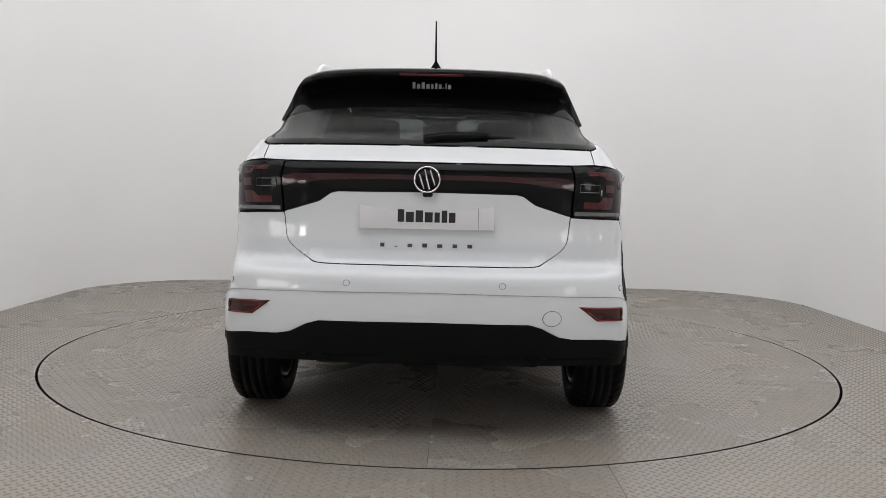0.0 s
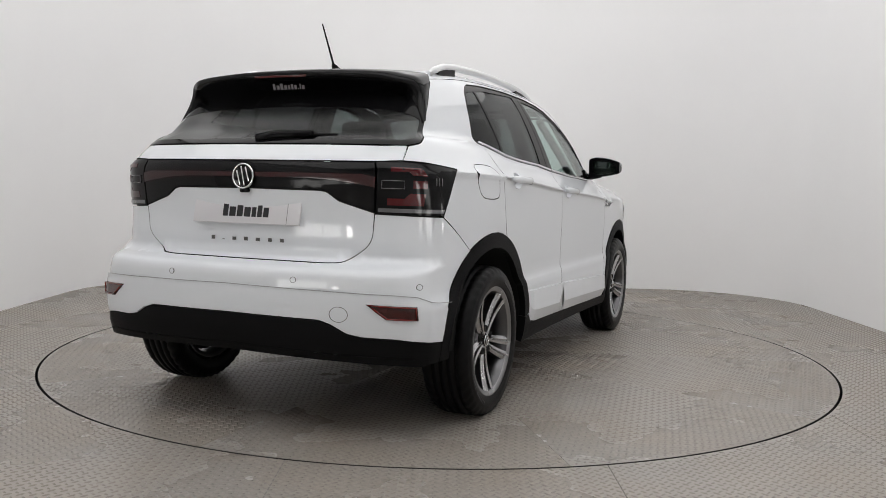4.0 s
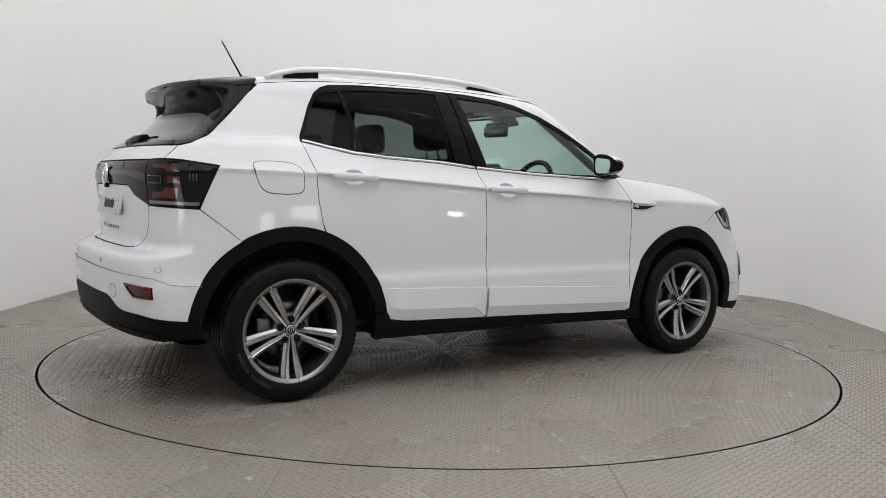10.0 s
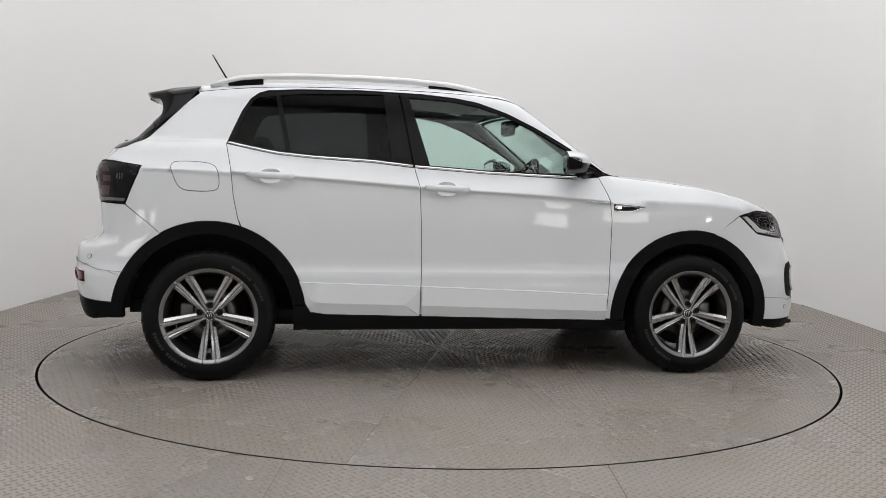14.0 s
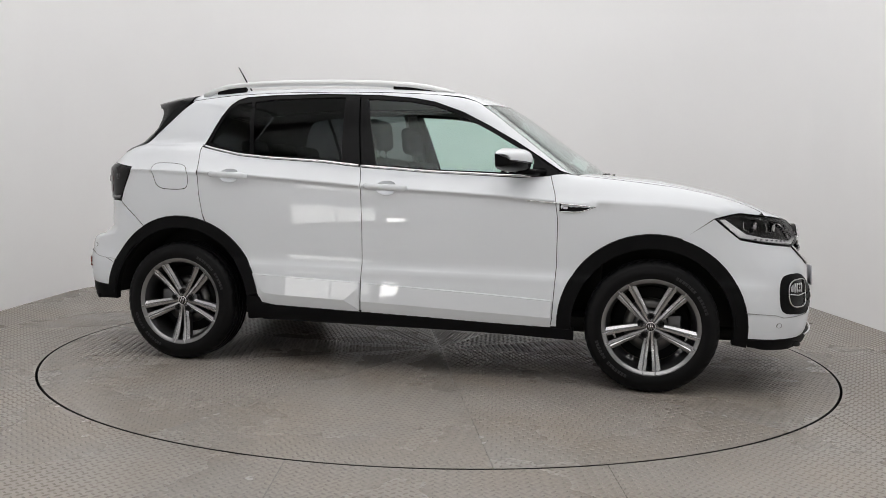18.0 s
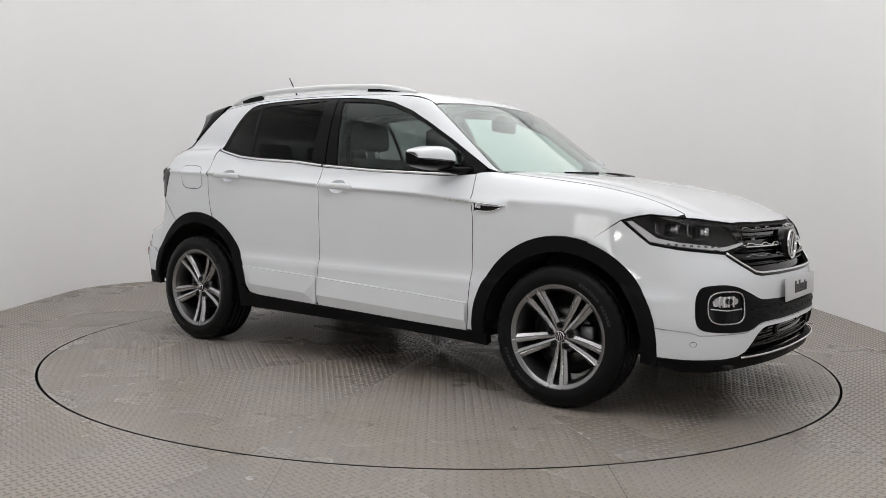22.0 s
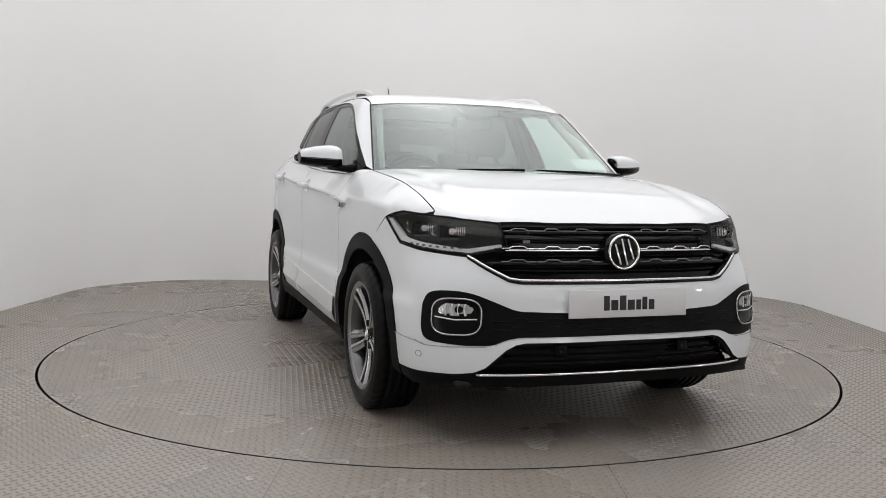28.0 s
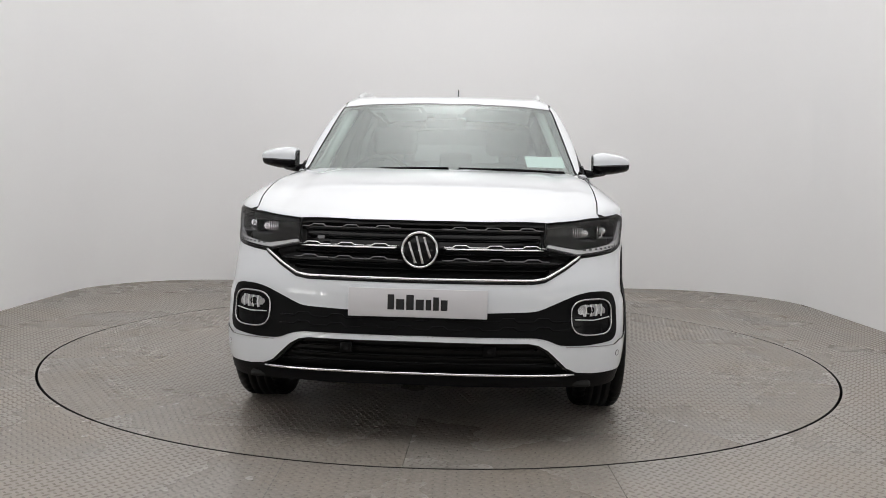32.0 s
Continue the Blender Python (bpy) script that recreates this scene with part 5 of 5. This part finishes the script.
# door mirrors
for s, (way, _) in zip((-1, 1), SIDES):
    mir_ = new("door_mirror")
    mir_.parent = car
    tagged(mir_, "white-capped door mirror on a black foot")

    def hood_rows(over):
        """Half of the mirror's housing, above or below its parting line, in slices from its root outwards."""
        rows_ = []
        for f, g in ((0.0, 0.84), (0.03, 0.92), (0.10, 0.98), (0.22, 1.0), (0.38, 1.0), (0.55, 1.0), (0.70, 0.99), (0.82, 0.99), (0.91, 0.97), (0.97, 0.91), (1.0, 0.78)):
            at = (0.0, 0.25, 0.6, 1.0)
            top = np.interp(f, at, (1.192, 1.199, 1.192, 1.172)) if over else np.interp(f, at, (1.080, 1.076, 1.082, 1.098))
            nose = np.interp(f, at, (0.668, 0.672, 0.650, 0.590)) - (0.0 if over else 0.007)
            heel, mid = np.interp(f, at, (0.548, 0.540, 0.524, 0.506)), np.interp(f, at, (1.124, 1.126, 1.130, 1.134))
            row = []
            for k in range(13):
                q = math.pi / 2 * k / 12
                x = heel + (nose - heel) * max(0.0, math.cos(q)) ** 0.65 * (0.55 + 0.45 * g)
                z = mid + (top - mid) * math.sin(q) ** 0.62 * g
                row.append((x, s * (0.802 + 0.200 * f), z))
            rows_.append(row)
        return rows_

    def closed_shell(rows_, back):
        bm = bmesh.new()
        v = [[bm.verts.new(p) for p in r] for r in rows_]
        for a, b in zip(v, v[1:]):
            for k in range(len(a) - 1):
                bm.faces.new((a[k], a[k + 1], b[k + 1], b[k])).smooth = True
            if back:
                bm.faces.new((a[-1], a[0], b[0], b[-1]))
        for e in (v[0], v[-1]):
            bm.faces.new(e)
        bmesh.ops.recalc_face_normals(bm, faces=bm.faces)
        return bm

    upper, lower = hood_rows(True), hood_rows(False)
    part("cap", closed_shell(upper, False), WHITE, mir_, "glossy white cap")
    part("housing", closed_shell([a[:0:-1] + b for a, b in zip([[(x - 0.003, y, 1.13 + 0.94 * (z - 1.13)) for x, y, z in r] for r in upper], lower)], True), TRIM, mir_)
    part("indicator", tube([(r[1][0] + 0.004, r[1][1], r[0][2] - 0.004) for r in lower[2:9]], 0.0025, 6), LAMPGREY, mir_)
    part("arm", tube([(0.60, s * 0.86, 1.088), (0.655, s * 0.79, 1.078), (0.715, s * 0.735, 1.080)], [0.022, 0.024, 0.030], 10, flat=0.8), TRIM, mir_)
    glass = [(y, z) for y, z in rounded([(-0.075, 0.045), (0.078, 0.030), (0.078, -0.048), (-0.070, -0.048)], 0.03)]
    part("mirror_glass", prism(glass, 0.004, lambda u, v, d, s=s: (0.523 - d - 0.019 * u / 0.1, s * (0.901 + u), 1.134 + 0.95 * v)), MIRROR, mir_, "mirror glass")
    panel("mirror_foot", [(0.66, 1.125), (0.72, 1.115), (0.81, 1.078), (0.74, 1.062), (0.66, 1.066)], way, TRIM, car, level=0.004, thick=0.012, field=cabin_form)

# wheel housings and underbody
for x, r in ((REAR_ARCH[0], 0.425), (FRONT_ARCH[0], 0.405)):
    for s in (-1, 1):
        part("wheel_housing", lathe([(r, s * 0.50), (r, s * 0.835)], 24, "y", (x, 0, 0.325), radians(4), radians(176)), INNER, car)
        part("wheel_housing_wall", block(x - 0.44, x + 0.44, min(s * 0.49, s * 0.50), max(s * 0.49, s * 0.50), 0.30, 0.85), INNER, car)
part("underbody", block(-1.55, 1.95, -0.49, 0.49, 0.225, 0.30, 0.02), INNER, car, "dark underbody")
part("sill_box", block(-0.80, 0.80, -0.82, -0.49, 0.25, 0.31, 0.01), INNER, car)
part("sill_box", block(-0.80, 0.80, 0.49, 0.82, 0.25, 0.31, 0.01), INNER, car)
part("rear_tray", block(-1.86, -1.50, -0.52, 0.52, 0.36, 0.38, 0.01), INNER, car)
part("front_tray", block(1.72, 2.0, -0.66, 0.66, 0.245, 0.27, 0.01), INNER, car)
# ---- inside the car ----
cabin = new("interior")
cabin.parent = car
part("floor_pan", block(-1.55, 1.0, -0.70, 0.70, 0.30, 0.34), INNER, cabin)
part("bulkhead", block(0.98, 1.02, -0.66, 0.66, 0.34, 1.02), INNER, cabin)
part("parcel_shelf", block(-1.70, -1.12, -0.60, 0.60, 0.98, 1.0, 0.004), DASH, cabin)
part("rear_bulkhead", block(-1.74, -1.70, -0.62, 0.62, 0.34, 1.0), INNER, cabin)


def soft_box(x0, x1, y0, y1, z0, z1, lean=0.0, bevel=0.04):
    """A padded block that leans back with its height."""
    bm = block(x0, x1, y0, y1, z0, z1, bevel, 3)
    for v in bm.verts:
        v.co.x -= lean * (v.co.z - z0)
    return bm


def seat(y, x, back_top, rest, w=0.50):
    st = new("seat")
    st.parent = cabin
    for nm, bm in (("seat_cushion", soft_box(x, x + 0.52, y - w / 2, y + w / 2, 0.48, 0.66)), ("backrest", soft_box(x - 0.06, x + 0.08, y - w / 2 + 0.02, y + w / 2 - 0.02, 0.56, back_top, 0.28)),
                   ("headrest", soft_box(x - 0.06 - 0.28 * (back_top - 0.50), x + 0.03 - 0.28 * (back_top - 0.50), y - 0.14, y + 0.14, back_top + 0.045, back_top + rest, 0.1))):
        part(nm, bm, CLOTH, cabin)
    for d in (-0.06, 0.06):
        xx = x - 0.02 - 0.28 * (back_top - 0.52)
        part("headrest_post", tube([(xx + 0.02, y + d, back_top - 0.03), (xx, y + d, back_top + 0.08)], 0.006, 8), CHROME, cabin)
    bpy.data.objects.remove(st)


seat(-0.36, -0.07, 1.15, 0.22)
seat(0.36, -0.07, 1.15, 0.22)
for y in (-0.42, 0.0, 0.42):
    part("bench_cushion", soft_box(-0.85, -0.38, y - 0.205, y + 0.205, 0.48, 0.64), CLOTH, cabin)
    part("bench_back", soft_box(-0.93, -0.80, y - 0.205, y + 0.205, 0.56, 1.07, 0.28), CLOTH, cabin)
    part("bench_headrest", soft_box(-1.06, -0.98, y - 0.12, y + 0.12, 1.10, 1.24, 0.1, 0.03), CLOTH, cabin)
part("dashboard", soft_box(0.58, 0.97, -0.66, 0.66, 0.62, 1.035, 0.12, 0.06), DASH, cabin)
part("instrument_hood", soft_box(0.52, 0.72, -0.54, -0.18, 0.95, 1.085, 0.1, 0.04), DASH, cabin)
part("screen", box_at((0.53, 0.0, 0.98), (-1, 0, 0.15), 0.22, 0.13, 0.012, bevel=0.004), GLOSS, cabin)
part("console", soft_box(-0.1, 0.6, -0.10, 0.10, 0.4, 0.66, 0.0, 0.03), DASH, cabin)
wheel_c, tilt = Vector((0.43, -0.36, 0.985)), radians(24)
ring_ = [wheel_c + Vector((math.sin(tilt) * math.sin(a) * 0.185, math.cos(a) * 0.185, math.cos(tilt) * math.sin(a) * 0.185)) for a in (2 * math.pi * k / 36 for k in range(36))]
part("steering_wheel", tube(ring_, 0.016, 10, True), TRIM, cabin, "black three-spoke steering wheel")
for a in (0, 180, 270):
    e_ = ring_[int(a / 10)]
    part("wheel_spoke", tube([wheel_c, (wheel_c + e_) / 2, e_], [0.03, 0.02, 0.014], 8, flat=0.6), TRIM, cabin)
part("wheel_boss", soft_box(0.40, 0.50, -0.43, -0.29, 0.93, 1.04, 0.0, 0.03), TRIM, cabin)
part("rear_view_mirror", soft_box(0.42, 0.455, -0.115, 0.115, 1.315, 1.385, 0.1, 0.015), TRIM, cabin, "black rear-view mirror")
part("mirror_pane", box_at((0.4155, 0, 1.352), (-1, 0, 0.1), 0.20, 0.055, 0.003), MIRROR, cabin)
part("mirror_stalk", tube([(0.44, 0, 1.36), (0.485, 0, 1.415)], 0.014, 8), TRIM, cabin)
part("camera_housing", soft_box(0.40, 0.49, -0.07, 0.07, 1.365, 1.405, 0.0, 0.015), TRIM, cabin)
sheet_ = box_at((0.795, 0.535, 1.133), (0.57, 0.10, 0.82), 0.20, 0.10, 0.001)
part("paper_sheet", sheet_, PAPER, cabin, "white paper on the dashboard")
for s in (-1, 1):
    part("pillar_trim", tube([(-0.29, s * 0.690, 1.05), (-0.315, s * 0.618, 1.28), (-0.33, s * 0.545, 1.46)], [0.042, 0.036, 0.030], 10, flat=1.0), DASH, cabin)
    part("pillar_trim", tube([(0.78, s * 0.635, 1.07), (0.56, s * 0.585, 1.24), (0.34, s * 0.530, 1.41)], 0.024, 8), LINING, cabin)
    part("sun_visor", soft_box(0.14, 0.32, s * 0.31 - 0.15, s * 0.31 + 0.15, 1.425, 1.443, -0.2, 0.008), LINING, cabin)
    part("belt_webbing", tube([(-0.25, s * 0.585, 1.28), (-0.20, s * 0.61, 0.9)], 0.018, 6, flat=0.15), TRIM, cabin)
# ---- wheels ----
def spoke_mesh(s):
    """One half of a twin spoke, a ridged and faceted bar from the hub to the rim."""
    bm = bmesh.new()
    rows_ = []
    for i in range(13):
        f = i / 12
        r = 0.026 + (0.2365 - 0.026) * f
        flare = 0.009 * max(0.0, (f - 0.82) / 0.18) ** 2
        t0, t1 = 0.0020 + 0.0150 * f, 0.0245 + 0.0345 * f + flare
        y = 0.066 + 0.035 * f - 0.012 * math.sin(math.pi * f)
        w = t1 - t0
        rows_.append([bm.verts.new(p) for p in ((t0, s * (y - 0.040), r), (t0, s * (y - 0.003), r), (t0 + 0.34 * w, s * y, r), (t0 + 0.46 * w, s * (y - 0.0055), r), (t0 + 0.62 * w, s * (y - 0.002), r), (t1, s * (y - 0.010), r), (t1, s * (y - 0.042), r))])
    for a, b in zip(rows_, rows_[1:]):
        for k in range(6):
            f = bm.faces.new((a[k], a[k + 1], b[k + 1], b[k]))
            f.material_index = 1 if k in (1, 2, 3, 4) else 0
        bm.faces.new((a[6], a[0], b[0], b[6]))
    bm.faces.new(rows_[0])
    bm.faces.new(list(reversed(rows_[-1])))
    bmesh.ops.recalc_face_normals(bm, faces=bm.faces)
    me = bpy.data.meshes.new("spoke")
    bm.to_mesh(me)
    bm.free()
    me.materials.append(ALLOY)
    me.materials.append(CUT)
    return me


def tyre_profile():
    out = [(0.234, -0.094), (0.240, -0.101), (0.248, -0.104), (0.264, -0.1085), (0.285, -0.109), (0.287, -0.1075), (0.300, -0.106), (0.312, -0.100), (0.3225, -0.088)]
    y = -0.078
    out.append((0.3265, y))
    for g in (-0.052, -0.018, 0.018, 0.052):
        out += [(0.3285, g - 0.006), (0.3215, g - 0.0045), (0.3215, g + 0.0045), (0.3285, g + 0.006)]
    out += [(0.3265, 0.078), (0.3225, 0.088), (0.312, 0.100), (0.300, 0.106), (0.287, 0.1075), (0.285, 0.109), (0.264, 0.1085), (0.248, 0.104), (0.240, 0.101), (0.234, 0.094)]
    return out


TYRE = {}


def wheel(x, s):
    w = new("wheel")
    w.parent = car
    w.location = (x, s * 0.752, 0.3285)
    tagged(w, "black tyre on a twin-spoke two-tone alloy wheel")
    if "tyre" not in TYRE:
        bm = lathe(tyre_profile(), 168)
        for v in bm.verts:
            r, k = math.hypot(v.co.x, v.co.z), round(math.degrees(math.atan2(v.co.z, v.co.x)) / 360 * 168)
            if r > 0.309 and abs(v.co.y) > 0.05 and (k + int(abs(v.co.y) * 60)) % 4 == 0:
                v.co.x *= 1 - 0.0055 / r
                v.co.z *= 1 - 0.0055 / r
        TYRE["tyre"] = part("tyre", bm, RUBBER, w).data
    else:
        part("tyre", TYRE["tyre"], None, w)
    # faint raised marks on the sidewall
    for a0 in (18, 198):
        for k in (0, 1, 2, 3, 4, 5, 7, 8, 9, 10, 11, 12, 13):
            q = radians(a0 + k * 3.6)
            bm = block(-0.0062, 0.0062, -0.0010, 0.0010, -0.0075, 0.0075, 0.0006)
            bmesh.ops.transform(bm, matrix=Matrix.Rotation(q - math.pi / 2, 4, "Y").inverted() @ Matrix.Translation((0, s * 0.1090, 0.272)), verts=bm.verts)
            part("sidewall_mark", bm, TYRE_MARK, w)
    part("barrel", lathe([(0.214, s * 0.080), (0.205, s * 0.06), (0.200, s * -0.09), (0.222, s * -0.095)], 64), ALLOY, w)
    part("rim_lip", lathe([(0.2365, s * 0.092), (0.2405, s * 0.1005), (0.2390, s * 0.1020), (0.2350, s * 0.0985), (0.2215, s * 0.0945), (0.2195, s * 0.0905)], 72), RIM, w, "grey machined rim edge")
    part("rim_well", lathe([(0.2198, s * 0.0907), (0.2170, s * 0.085), (0.2125, s * 0.070), (0.209, s * 0.055)], 72), ALLOY, w)
    key = ("spoke", s)
    if key not in TYRE:
        TYRE[key] = spoke_mesh(s)
        flipped = TYRE[key].copy()
        flipped.transform(Matrix.Diagonal((-1, 1, 1, 1)))
        flipped.flip_normals()
        TYRE[("spoke2", s)] = flipped
    for k in range(5):
        a = radians(180 + 72 * k)
        for nm in ("spoke", "spoke2"):
            o = part("spoke", TYRE[(nm, s)], None, w)
            o.rotation_euler = (0, a, 0)
    part("hub", lathe([(0.0, s * 0.058), (0.048, s * 0.058), (0.080, s * 0.052), (0.084, s * 0.0), (0.0, s * 0.0)], 40), ALLOY, w)
    for k in range(5):
        a = radians(90 + 72 * k)
        spot = (0.0525 * math.cos(a), s * 0.054, 0.0525 * math.sin(a))
        part("bolt_well", turned(spot, (0, s, 0), [(0.0, 0.0105), (0.0130, 0.0105), (0.0138, 0.0155), (0.0152, 0.0155), (0.0160, 0.0)], 20), INNER, w)
        part("wheel_bolt", turned(spot, (0, s, 0), [(0.0, 0.013), (0.0035, 0.013), (0.0045, 0.017), (0.0080, 0.017), (0.0092, 0.0155), (0.0095, 0.009)], 6), GLOSS, w)
    cap = part("centre_cap", turned((0, s * 0.060, 0), (0, s, 0), [(0.0, 0.012), (0.023, 0.011), (0.0265, 0.008), (0.028, 0.0)], 28), GLOSS, w)
    part("cap_ring", turned((0, s * 0.068, 0), (0, s, 0), [(0.0205, 0.002), (0.0215, 0.0045), (0.0240, 0.0045), (0.0255, 0.0)], 28), CHROME, w)
    for x0, y0, x1, y1 in ((-0.013, 0.010, -0.005, -0.016), (-0.004, 0.017, 0.004, -0.017), (0.005, 0.016, 0.013, -0.010)):
        part("cap_mark", tube([(x0, s * 0.072, y0), (x1, s * 0.072, y1)], 0.0021, 6), CHROME, w)
    part("brake_disc", lathe([(0.06, s * -0.004), (0.062, s * 0.008), (0.135, s * 0.008), (0.135, s * -0.014), (0.06, s * -0.014)], 48), STEEL, w)
    part("brake_caliper", block(0.075 if x > 0 else -0.15, 0.15 if x > 0 else -0.075, min(s * -0.03, s * 0.026), max(s * -0.03, s * 0.026), -0.05, 0.06, 0.012), ALLOY, w)
    part("hub_back", lathe([(0.0, s * -0.03), (0.185, s * -0.03), (0.185, s * -0.04), (0.0, s * -0.04)], 40), INNER, w)
    return w


for x in (-1.276, 1.276):
    for s in (-1, 1):
        wheel(x, s)
# ---- the turn of the car and the turntable ----
TURN = [(0, 89.05), (2, 77.75), (3.5, 69.28), (5.5, 57.92), (7, 49.47), (9, 38.08), (11, 26.59), (13, 15.27), (14.5, 6.81), (16.5, -4.28), (18, -12.86), (20, -24.47), (22, -35.96), (24, -47.53), (25.5, -56.17), (27.5, -67.53), (29, -76.26), (30.5, -84.78), (32, -93.19)]


def motions():
    walk(turntable, [(t, pose(0, 0, 0, 0, 0, a)) for t, a in TURN])
    walk(car, [(t, pose(0, 0, 0, 0, 0, a) @ pose(-0.0288, 0.0300, 0.0)) for t, a in TURN])


motions()
